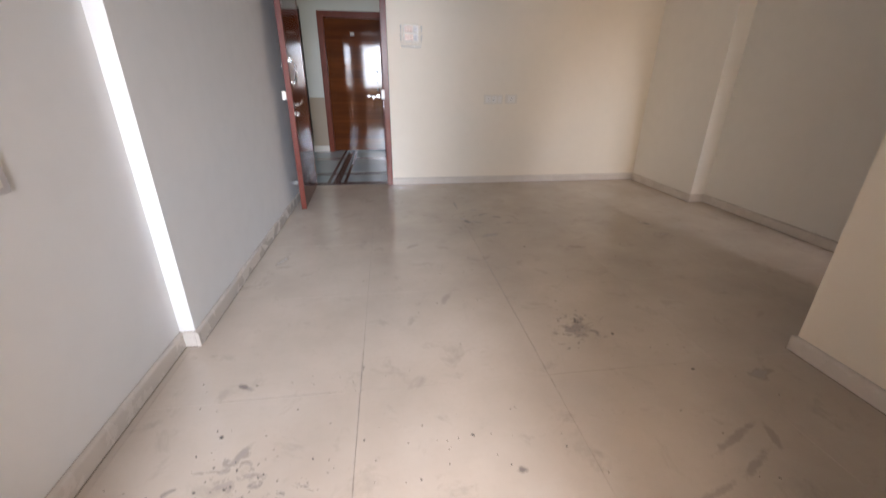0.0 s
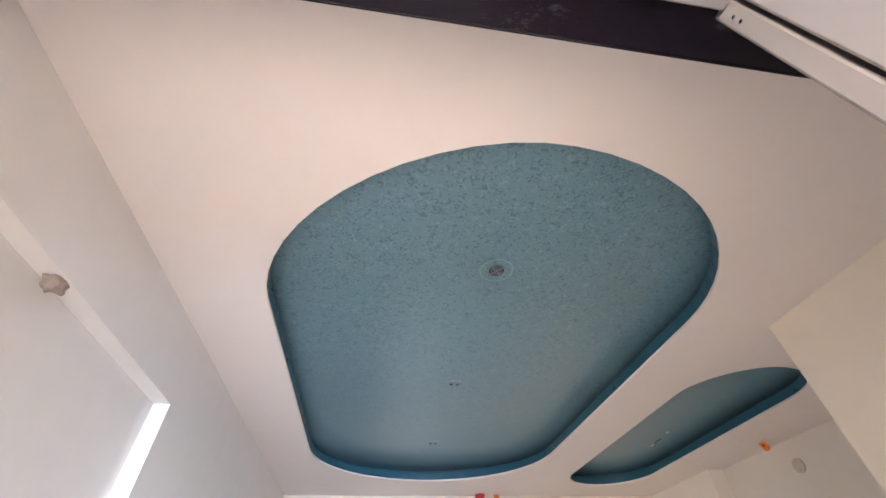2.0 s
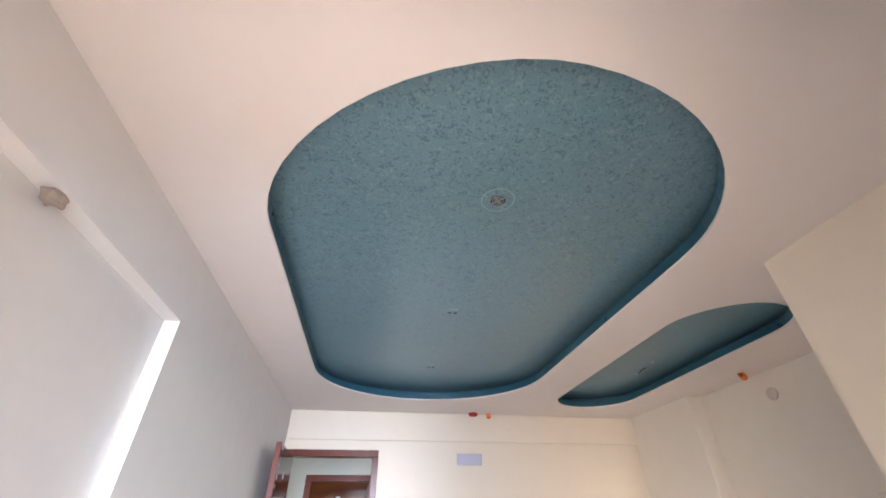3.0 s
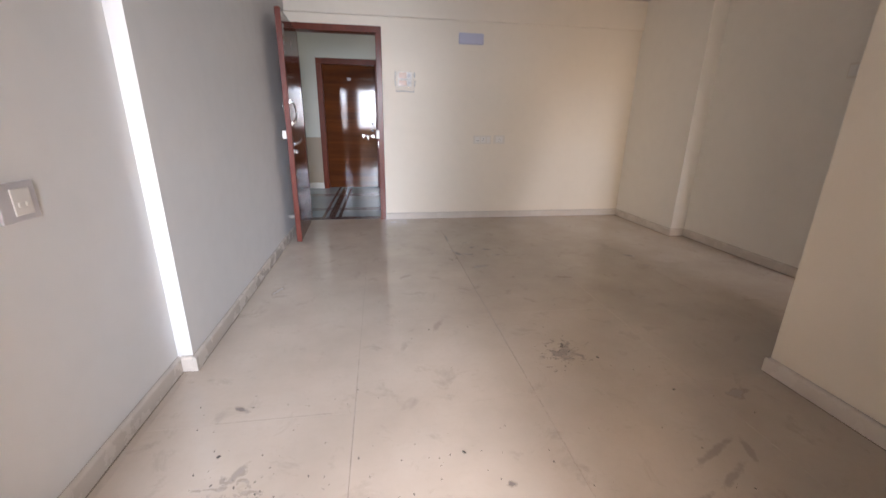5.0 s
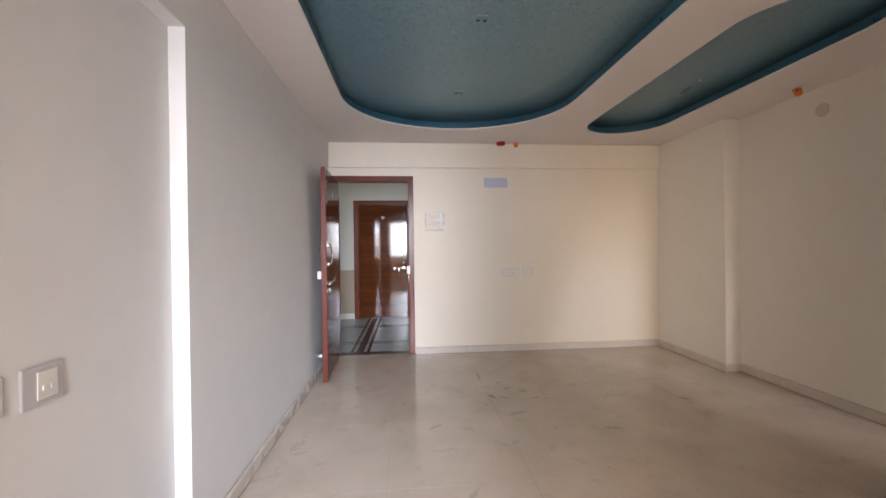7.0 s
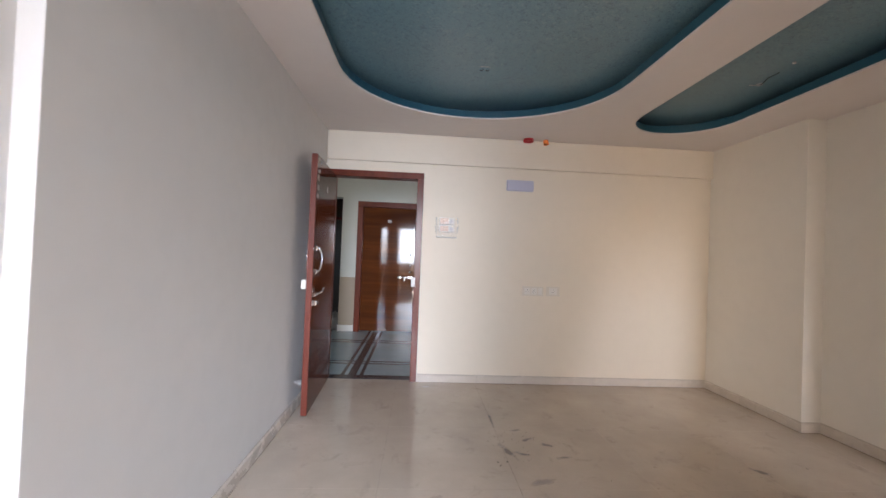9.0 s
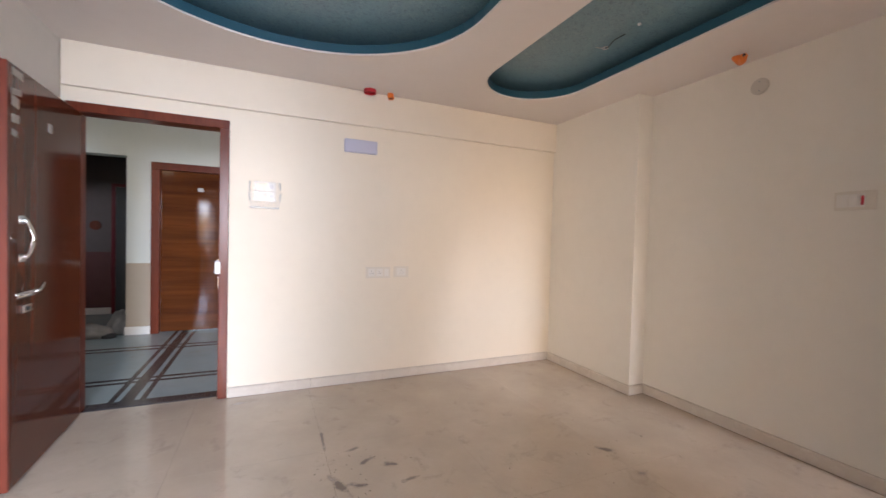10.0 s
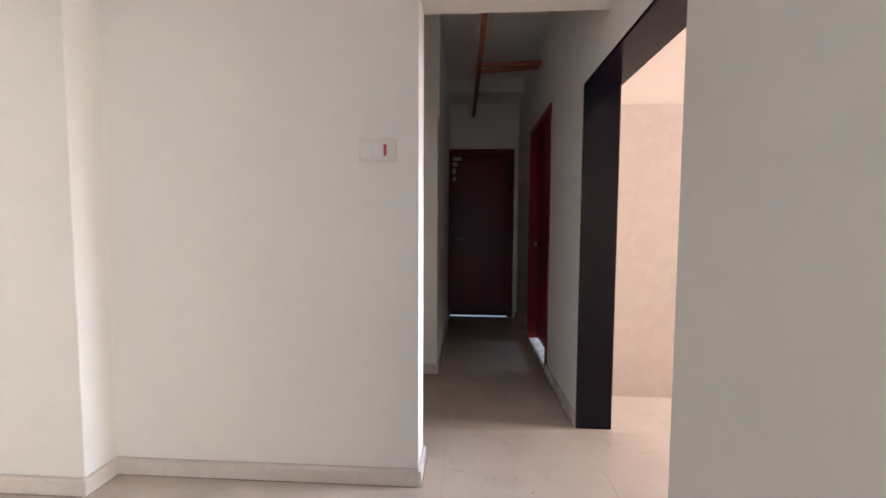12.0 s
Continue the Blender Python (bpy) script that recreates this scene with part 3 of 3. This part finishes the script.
pas = thing("passage_door", (-0.5, 4.06, 0), "maroon doorway frame with a black sheet for the dark inside", "door")
# Black sheet across the doorway, in place of the darkness behind it.
part("panel", boxes((-0.84, 4.06, 0.01, -0.22, 4.095, 1.93), bevel=0.003), DARK, pas)
part("jamb", boxes((-0.89, 4.04, 0, -0.84, 4.098, 1.98), bevel=0.004), MAROON, pas)
part("head", boxes((-0.84, 4.04, 1.93, -0.22, 4.098, 1.98), bevel=0.004), MAROON, pas)
bell = thing("wall_box", (-1.089, 4.095, 1.343), "small round brown electric box on the passage wall", "junction box")
part("body", rod(bmesh.new(), (-1.089, 4.07, 1.343), (-1.089, 4.0995, 1.343), 0.07, 24), LEAF, bell)
part("lid", rod(bmesh.new(), (-1.089, 4.062, 1.343), (-1.089, 4.07, 1.343), 0.055, 24), LEAF, bell)

side = thing("store_door", (5.66, -1.8, 0), "closed dark door beside the corridor", "door")
part("panel", boxes((5.66, -2.36, 0.01, 5.70, -1.2, 1.99), bevel=0.003), MAROON, side)


# ---- fittings on the entrance door ----
def arc(p, q, bulge, n=12):
    p, q, o = Vector(p), Vector(q), Vector(bulge)
    return [p.lerp(q, k / n) + o * math.sin(math.pi * k / n) for k in range(n + 1)]


F = 0.012
handle = local("pull_handle", tube([(0.80, F, 1.315), (0.80, F + 0.02, 1.315)] + arc((0.80, F + 0.02, 1.31), (0.80, F + 0.02, 1.13), (-0.022, 0.018, 0)) + [(0.80, F, 1.125)], 0.0105), CHROME, leaf, "polished chrome pull handle", True)
local("rose", boxes((0.77, F, 1.295, 0.83, F + 0.008, 1.335), bevel=0.003), CHROME, handle)
local("rose", boxes((0.77, F, 1.105, 0.83, F + 0.008, 1.145), bevel=0.003), CHROME, handle)
lock = local("latch", boxes((0.66, F, 0.925, 0.86, F + 0.012, 0.955), (0.74, F, 0.85, 0.82, F + 0.02, 0.89), bevel=0.004), CHROME, leaf, "chrome tower bolt and lock")
local("bolt", rod(bmesh.new(), (0.62, F + 0.018, 0.94), (0.88, F + 0.018, 0.94), 0.007), CHROME, lock, "", True)
local("knob", tube([(0.70, F + 0.015, 0.94), (0.69, F + 0.035, 0.955), (0.66, F + 0.04, 0.985)], 0.008), CHROME, lock, "", True)
local("keyhole", rod(bmesh.new(), (0.78, F + 0.018, 0.87), (0.78, F + 0.026, 0.87), 0.012), DARK, lock)
local("rim_lock", boxes((0.86, -0.070, 0.99, 0.932, -0.032, 1.065), bevel=0.006), PLASTIC, leaf, "white rim lock box on the back")
local("back_handle", tube(arc((0.86, -0.032, 1.31), (0.86, -0.032, 1.22), (0, -0.022, 0)), 0.005), CHROME, leaf, "chrome back handle", True)
local("door_catch", boxes((0.87, -0.07, 0.245, 0.925, -0.032, 0.285), (0.885, -0.095, 0.255, 0.91, -0.07, 0.275), bevel=0.004), CHROME, leaf, "chrome magnetic door catch")
local("number_plate", boxes((0.45, F, 1.815, 0.50, F + 0.004, 1.865), bevel=0.001), PAPER, leaf, "small grey plate")
for x, z, w, d, turn in ((0.83, 2.02, 0.10, 0.035, -3), (0.84, 1.93, 0.09, 0.03, 8), (0.85, 1.88, 0.07, 0.05, -5), (0.85, 1.80, 0.07, 0.04, 4), (0.86, 1.73, 0.05, 0.03, -8)):
    bm = boxes((-w / 2, F, -d / 2, w / 2, F + 0.0012, d / 2))
    bm.transform(Matrix.Translation((x, 0, z)) @ Matrix.Rotation(radians(turn), 4, "Y"))
    local("tape_strip", bm, PAPER, leaf, "worn grey tape remnant")
strike = thing("strike_plate", (0.93, 0.03, 0.98), "white lock keeper and chrome strike on the door frame", "lock plate")
part("keeper", boxes((0.906, -0.030, 0.965, 0.944, -0.012, 1.058), (0.906, -0.014, 0.965, 0.930, 0.030, 1.058), bevel=0.004), PLASTIC, strike)
part("strike", boxes((0.927, 0.0, 0.86, 0.930, 0.03, 0.94)), CHROME, strike)
part("slot", boxes((0.9262, 0.008, 0.875, 0.9275, 0.022, 0.895), (0.9262, 0.008, 0.91, 0.9275, 0.022, 0.925)), DARK, strike)

# lobby door fittings: boards and locks
for k in range(9):
    z = 0.02 + k * 0.2235
    part("board", boxes((0.045, 2.524, z, 0.895, 2.531, z + 0.2205), bevel=0.0015), GOLDEN, far)
part("number_plate", boxes((0.44, 2.519, 1.80, 0.50, 2.524, 1.845), bevel=0.001), PAPER, far, "small pale number plate")
part("bolt", rod(bmesh.new(), (0.63, 2.505, 0.905), (0.89, 2.505, 0.905), 0.006), CHROME, far, "chrome tower bolt", True)
part("latch", boxes((0.66, 2.510, 0.885, 0.69, 2.524, 0.925), (0.80, 2.510, 0.885, 0.86, 2.524, 0.925), (0.74, 2.505, 0.85, 0.76, 2.524, 0.90), bevel=0.002), CHROME, far)
for z in (1.28, 1.11, 1.0):
    part("knob", rod(bmesh.new(), (0.835, 2.495, z), (0.835, 2.524, z), 0.016, 16), CHROME, far, "", True)


# ---- switches and covers ----
def plate_box(bm_rows, turn, at):
    """Boxes drawn facing -y at the origin, turned to a wall and moved there."""
    bm = bmesh.new()
    for row, bev in bm_rows:
        box(bm, *row, bevel=bev)
    bm.transform(Matrix.Translation(at) @ Matrix.Rotation(radians(turn), 4, "Z"))
    return bm


def socket_plate(at, turn, w, h, modules, label, plate_mat=PLASTIC):
    """Modular wall plate: surround, raised inner frame and modules (offset, width, kind)."""
    th = thing("switch_plate", at, label, "switch")
    part("surround", plate_box([((-w / 2, -0.009, -h / 2, w / 2, 0, h / 2), 0.003)], turn, at), plate_mat, th)
    for off, mw, kind in modules:
        mod = part("module", plate_box([((off - mw / 2, -0.013, -h * 0.34, off + mw / 2, -0.009, h * 0.34), 0.0015)], turn, at), PLASTIC, th)
        if kind == "rocker":
            part("rocker", plate_box([((off - mw * 0.36, -0.017, -h * 0.26, off + mw * 0.36, -0.013, h * 0.26), 0.0015)], turn, at), PLASTIC, th)
        if kind == "red":
            part("rocker", plate_box([((off - mw * 0.3, -0.017, -h * 0.24, off + mw * 0.3, -0.013, h * 0.24), 0.0015)], turn, at), RED, th, "dark red indicator rocker")
        if kind == "socket":
            for dx, dz in ((-0.011, -0.008), (0.011, -0.008), (0, 0.012)):
                part("pin_hole", plate_box([((off + dx - 0.0026, -0.0136, dz - 0.0026, off + dx + 0.0026, -0.0129, dz + 0.0026), 0)], turn, at), DARK, th)
        if kind == "data":
            for dx in (-0.012, 0.012):
                part("jack", plate_box([((off + dx - 0.006, -0.0165, -0.014, off + dx + 0.006, -0.013, -0.002), 0.001)], turn, at), PLASTIC, th)
    return th


socket_plate((2.17, 0, 0.962), 0, 0.222, 0.10, ((-0.06, 0.06, "socket"), (0.012, 0.06, "socket"), (0.075, 0.04, "rocker")), "white twin socket plate on the cream wall", PLATE)
socket_plate((2.382, 0, 0.967), 0, 0.142, 0.10, ((0, 0.085, "socket"),), "white single socket plate on the cream wall", PLATE)
socket_plate((4.235, -2.357, 1.545), -90, 0.172, 0.105, ((-0.05, 0.05, "rocker"), (0.0, 0.045, "rocker"), (0.035, 0.022, "red")), "white switch plate with a red rocker", PLATE)
socket_plate((-0.04, -3.628, 0.934), 90, 0.122, 0.106, ((0.008, 0.060, "data"),), "grey data socket plate in the wall recess", PLASTIC_GREY)
socket_plate((-0.04, -3.794, 0.938), 90, 0.125, 0.098, ((0.0, 0.062, "data"),), "grey socket plate in the wall recess", PLASTIC_GREY)
socket_plate((7.5, -3.425, 1.78), 180, 0.09, 0.13, ((0.0, 0.05, "rocker"),), "pale switch plate in the corridor", PLASTIC)

board = thing("switch_board", (1.246, 0, 1.612), "two stacked switch and regulator plates wrapped in shiny clear film", "switchboard")
PEACH = material("peach_plastic", (0.72, 0.50, 0.38), 0.3)
for z in (1.650, 1.572):
    at = (1.246, 0, z)
    unit = part("plate", plate_box([((-0.078, -0.011, -0.037, 0.078, 0, 0.037), 0.004)], 0, at), PLASTIC, board, "white switch plate")
    part("module", plate_box([((-0.068, -0.016, -0.028, 0.018, -0.011, 0.028), 0.002)], 0, at), PEACH, unit, "peach-tinted switch module")
    for j in range(3):
        x = -0.052 + j * 0.027
        part("rocker", plate_box([((x - 0.011, -0.021, -0.022, x + 0.011, -0.016, 0.022), 0.002)], 0, at), PEACH, unit)
    part("module", plate_box([((0.022, -0.016, -0.028, 0.068, -0.011, 0.028), 0.002)], 0, at), PLASTIC, unit)
    part("knob", rod(bmesh.new(), (1.291, -0.030, z), (1.291, -0.016, z), 0.017, 20), PLASTIC_GREY, unit, "grey round regulator knob")


def film_sheet(name, alpha):
    """Clear plastic film with fine creases."""
    mat = material(name, (0.95, 0.92, 0.88), 0.08, spec=1.0, coat=1.0)
    tree, b = nodes_of(mat)
    b.inputs["Alpha"].default_value = alpha
    bump(tree, b, noise_tex(tree, position(tree, (22, 9, 55)), 1.0, 3, 0.5, 1.0), 0.25, 0.01)
    return mat


film = bmesh.new()
nx, nz = 34, 30
grid = [[film.verts.new((1.246 - 0.118 + 0.236 * i / nx + 0.022 * (i / nx - 0.5) * noise.noise((0, 7.0 * j / nz, 1.5)) * 2, -0.036 - 0.009 * noise.noise((5.5 * i / nx, 15.0 * j / nz, 0.3)),
                         1.582 - 0.104 + 0.208 * j / nz + 0.016 * (j / nz - 0.5) * noise.noise((6.0 * i / nx, 0, 4.5)) * 2)) for i in range(nx + 1)] for j in range(nz + 1)]
for j in range(nz):
    for i in range(nx):
        film.faces.new((grid[j][i], grid[j][i + 1], grid[j + 1][i + 1], grid[j + 1][i]))
bmesh.ops.solidify(film, geom=film.faces, thickness=0.0005)
part("film", film, film_sheet("clear_film", 0.10), board, "crumpled clear protective film", True)
FOLD = film_sheet("folded_film", 0.6)
for p, q in (((1.137, 1.612), (1.141, 1.685)), ((1.139, 1.535), (1.134, 1.592)), ((1.352, 1.540), (1.358, 1.592)), ((1.356, 1.625), (1.351, 1.684)), ((1.142, 1.484), (1.350, 1.479))):
    pts = [Vector((p[0], -0.03, p[1])).lerp(Vector((q[0], -0.03, q[1])), k / 9) for k in range(10)]
    pts = [v + Vector((0.006 * noise.noise(v * 60), 0.005 * noise.noise(v * 45), 0.005 * noise.noise(v * 52))) for v in pts]
    part("fold", tube(pts, 0.0075, 6), FOLD, board, "bright folded edge of the film", True)

cover = thing("cover_plate", (1.995, 0, 2.058), "lavender blank cover plate high on the cream wall", "cover plate")
part("plate", plate_box([((-0.142, -0.012, -0.064, 0.142, 0, 0.050), 0.010)], 0, (1.995, 0, 2.058)), LAVENDER, cover)
disc = thing("round_cover", (4.235, -1.862, 2.337), "grey round blank cover on the wall", "cover plate")
COVER = material("grey_cover", (0.56, 0.52, 0.47), 0.5)
part("disc", rod(bmesh.new(), (4.229, -1.862, 2.337), (4.235, -1.862, 2.337), 0.054, 32), COVER, disc)
part("cap", rod(bmesh.new(), (4.226, -1.862, 2.337), (4.229, -1.862, 2.337), 0.049, 32), COVER, disc)
for dz in (-0.030, 0.030):
    part("screw", rod(bmesh.new(), (4.2248, -1.862, 2.337 + dz), (4.226, -1.862, 2.337 + dz), 0.004, 10), RING, disc)


# ---- ceiling fittings ----
def pipe(bm, a, b, r, wall=0.003, sides=20):
    """A hollow tube from a to b."""
    a, b = Vector(a), Vector(b)
    q = (b - a).to_track_quat("Z", "Y")
    rows = []
    for p, rr in ((a, r), (b, r), (b, r - wall), (a, r - wall)):
        rows.append([bm.verts.new(p + q @ Vector((rr * math.cos(2 * math.pi * k / sides), rr * math.sin(2 * math.pi * k / sides), 0))) for k in range(sides)])
    for i in range(4):
        for k in range(sides):
            bm.faces.new((rows[i][k], rows[i][(k + 1) % sides], rows[(i + 1) % 4][(k + 1) % sides], rows[(i + 1) % 4][k]))
    return bm


TOP = CEIL + 0.1375
grille = thing("ceiling_grille", (1.389, -3.539, TOP), "small round slotted fitting in the teal recess", "ceiling fitting")
part("disc", rod(bmesh.new(), (1.389, -3.539, TOP - 0.004), (1.389, -3.539, TOP), 0.036, 28), DARK, grille)
for r in (0.038, 0.027, 0.016):
    part("ring", pipe(bmesh.new(), (1.389, -3.539, TOP - 0.007), (1.389, -3.539, TOP - 0.001), r, 0.0028, 28), RING, grille)
for turn in (45, 135):
    part("bar", boxes((-0.034, -0.002, -0.0075, 0.034, 0.002, -0.004)), RING, grille).matrix_local = pose(0, 0, 0, 0, 0, turn)
part("collar", pipe(bmesh.new(), (1.389, -3.539, TOP - 0.0025), (1.389, -3.539, TOP), 0.078, 0.007, 36), material("pale_teal_paint", (0.22, 0.36, 0.42), 0.4), grille, "raised teal ring round the fitting")
for x, y in ((1.389, -2.372), (1.394, -1.227)):
    hook = thing("conduit_outlet", (x, y, TOP), "pair of dark conduit outlets in the teal recess", "ceiling fitting", "conduit outlets")
    for dx in (-0.021, 0.021):
        part("outlet", pipe(bmesh.new(), (x + dx, y, TOP - 0.006), (x + dx, y, TOP), 0.017, 0.003), TEAL, hook)
        part("hole", rod(bmesh.new(), (x + dx, y, TOP - 0.003), (x + dx, y, TOP), 0.0138, 16), DARK, hook)
    part("smear", boxes((x - 0.036, y - 0.052, TOP - 0.0015, x + 0.036, y - 0.048, TOP - 0.0002)), PLASTIC_GREY, hook, "pale plaster smear")
wire = thing("ceiling_wire", (3.42, -1.32, TOP), "loose wire ends and outlet in the narrow recess", "wire")
part("outlet", pipe(bmesh.new(), (3.437, -1.30, TOP - 0.006), (3.437, -1.30, TOP), 0.022, 0.004), PLASTIC_GREY, wire)
part("wire", tube([(3.437, -1.30, TOP), (3.42, -1.34, TOP - 0.02), (3.39, -1.42, TOP - 0.012), (3.38, -1.52, TOP - 0.02)], 0.003, 6), DARK, wire, "", True)
part("wire", tube([(3.437, -1.30, TOP), (3.40, -1.30, TOP - 0.012), (3.37, -1.28, TOP - 0.006)], 0.0025, 6), PLASTIC_GREY, wire, "", True)
part("outlet", pipe(bmesh.new(), (3.385, -1.625, TOP - 0.008), (3.385, -1.625, TOP), 0.011, 0.003), PLASTIC_GREY, wire)

jb = thing("junction_box", (2.045, -0.085, CEIL), "red round junction box stub under the ceiling edge", "junction box")
part("body", pipe(bmesh.new(), (2.045, -0.085, CEIL - 0.028), (2.045, -0.085, CEIL), 0.052, 0.004, 24), RED, jb)
part("base", rod(bmesh.new(), (2.045, -0.085, CEIL - 0.010), (2.045, -0.085, CEIL), 0.047, 24), RED, jb)
for at, tip in (((2.225, -0.075, CEIL), (2.232, -0.085, CEIL - 0.045)), ((4.075, -1.80, CEIL), (4.050, -1.845, CEIL - 0.050))):
    cd = thing("conduit_stub", at, "orange conduit stub with cut wires hanging from the ceiling", "conduit", "conduit stubs")
    part("tube", pipe(bmesh.new(), at, tip, 0.026, 0.004), ORANGE, cd)
    mid = Vector(at).lerp(Vector(tip), 0.6)
    if at[0] > 4.0:
        t0 = Vector(tip)
        part("tongue", tube([t0 + Vector((0.008, 0.012, 0.012)), t0, t0 + Vector((-0.030, -0.028, -0.010)), t0 + Vector((-0.062, -0.050, 0.002))], 0.020, 12), ORANGE, cd, "cut and bent orange conduit end", True)
        part("wire", tube([t0 + Vector((-0.055, -0.045, 0.0)), t0 + Vector((-0.085, -0.062, 0.004)), t0 + Vector((-0.100, -0.078, -0.008))], 0.005, 6), DARK, cd, "", True)
    part("hole", rod(bmesh.new(), at, mid, 0.0215, 14), ORANGE, cd)
    for k in range(3):
        o = Vector((0.007 * math.cos(2.1 * k), 0.007 * math.sin(2.1 * k), 0))
        e = Vector(tip) + o * 1.6 + Vector((-0.012 - 0.006 * k, -0.008, -0.004))
        part("wire", tube([mid + o, Vector(tip) + o, e], 0.002, 6), DARK, cd, "", True)

patch = bmesh.new()
bmesh.ops.create_icosphere(patch, subdivisions=3, radius=1.0)
for v in patch.verts:
    k = 1 + 0.35 * noise.noise(v.co * 1.8) + 0.15 * noise.noise(v.co * 5)
    v.co = Vector((0.000 + 0.026 * v.co.x * k, -3.868 + 0.036 * v.co.y * k, 2.186 + 0.026 * v.co.z * k))
tagged(part("plaster_patch", patch, paint("bare_plaster", (0.38, 0.30, 0.25), 0.85, 0.15)), "unpainted grey-brown plaster lump on the beam edge", "plaster patch")

# ---- corridor pipes, lobby heap ----
run = thing("ceiling_pipe", (6.0, -2.87, 2.68), "orange conduit pipe hung under the corridor ceiling", "pipe")
part("run", tube([(4.5, -2.885, 2.69), (6.1, -2.86, 2.675), (7.72, -2.836, 2.645)], 0.022, 14), PIPE, run, "", True)
part("branch", tube([(6.18, -2.86, 2.675), (6.2, -3.425, 2.69)], 0.020, 14), PIPE, run, "", True)
part("branch", tube([(6.34, -2.86, 2.675), (6.36, -3.425, 2.72)], 0.020, 14), PIPE, run, "", True)
for x in (5.2, 7.0):
    part("clamp", boxes((x - 0.012, -2.895, 2.65, x + 0.012, -2.835, 2.705), (x - 0.004, -2.87, 2.70, x + 0.004, -2.86, SLAB), bevel=0.002), PLASTIC_GREY, run)
bulb = thing("bulb_holder", (5.1, -2.79, SLAB), "pale bulb holder under the corridor ceiling", "lamp holder")
part("base", rod(bmesh.new(), (5.1, -2.79, SLAB - 0.02), (5.1, -2.79, SLAB), 0.04, 20), PLASTIC, bulb)
part("socket", rod(bmesh.new(), (5.1, -2.79, SLAB - 0.09), (5.1, -2.79, SLAB - 0.02), 0.019, 16), PLASTIC, bulb, "", True)

for x0, z0, w, h in ((7.7485, 2.09, 0.11, 0.045), (7.7485, 2.02, 0.06, 0.05), (7.7485, 1.93, 0.035, 0.08), (7.7485, 1.83, 0.04, 0.06)):
    part("tape_strip", boxes((x0 - 0.001, -2.57 - w, z0 - h / 2, x0 + 0.001, -2.57, z0 + h / 2)), PAPER, end, "worn pale tape remnant")
part("knob", tube([(7.75, -2.62, 1.04), (7.71, -2.62, 1.04), (7.71, -2.70, 1.04)], 0.010), CHROME, end, "chrome lever handle", True)
part("closer", boxes((5.86, -3.50, 2.02, 5.92, -3.46, 2.06), bevel=0.004), CHROME, bath, "brass-coloured bolt")
part("knob", rod(bmesh.new(), (6.55, -3.50, 1.03), (6.55, -3.45, 1.03), 0.018, 16), CHROME, bath, "", True)


def sack(name, at, size, seed, mat, label):
    bm = bmesh.new()
    bmesh.ops.create_icosphere(bm, subdivisions=4, radius=1.0)
    for v in bm.verts:
        p = v.co.copy()
        k = 1 + 0.28 * noise.noise(p * 1.6 + Vector((seed, 0, 0))) + 0.12 * noise.noise(p * 4.5 + Vector((0, seed, 0)))
        v.co = Vector((p.x * size[0] * k, p.y * size[1] * k, max(p.z * k, -0.55) * size[2] + 0.55 * size[2]))
    bm.transform(Matrix.Translation(at))
    return tagged(part(name, bm, mat, None, "", True), label, "sack")


CLOTH = paint("sackcloth", (0.30, 0.28, 0.26), 0.9, 0.5)
CLOTH_DARK = paint("dark_cloth", (0.05, 0.045, 0.045), 0.9, 0.4)
sack("sack", (-0.60, 2.46, -0.002), (0.20, 0.12, 0.10), 1.3, CLOTH, "slumped grey cloth sack on the lobby floor")
sack("sack", (-0.40, 2.68, -0.002), (0.12, 0.18, 0.17), 4.1, CLOTH, "grey cloth sack leaning by the lobby opening")
sack("sack", (-0.44, 2.40, -0.002), (0.07, 0.05, 0.04), 7.7, CLOTH_DARK, "small dark crumpled bag on the lobby floor")

# ---- crumbs of dried mud and plaster on the floor ----
crumbs, rnd = bmesh.new(), random.Random(5)
SPOTS = [(0.40, -3.85, 0.30, 0.28, 70), (0.55, -3.40, 0.35, 0.18, 22), (1.1, -3.8, 0.5, 0.4, 40), (1.75, -1.35, 0.34, 0.30, 60), (1.86, -3.12, 0.10, 0.10, 22),
         (2.2, -3.6, 0.5, 0.5, 18), (3.2, -1.7, 0.35, 0.30, 18), (1.6, -2.6, 0.7, 0.6, 26), (4.6, -3.0, 0.4, 0.3, 6), (2.6, -2.2, 0.7, 0.6, 16)]
for cx, cy, sx, sy, count in SPOTS:
    for _ in range(count):
        x, y, r = rnd.gauss(cx, sx * 0.5), rnd.gauss(cy, sy * 0.5), rnd.uniform(0.0012, 0.0042) * (2.2 if rnd.random() < 0.08 else 1)
        bmesh.ops.create_icosphere(crumbs, subdivisions=1, radius=1.0, matrix=Matrix.Translation((x, y, r * 0.12)) @ Matrix.Rotation(rnd.uniform(0, 6.28), 4, "Z")
                                   @ Matrix.Diagonal((r * rnd.uniform(0.7, 2.0), r * rnd.uniform(0.5, 1.0), r * 0.3, 1)))
tagged(part("floor_debris", crumbs, paint("dried_mud", (0.17, 0.145, 0.125), 0.9, 0.4)), "scattered crumbs of dried mud on the tile floor", "debris", kind="stuff")
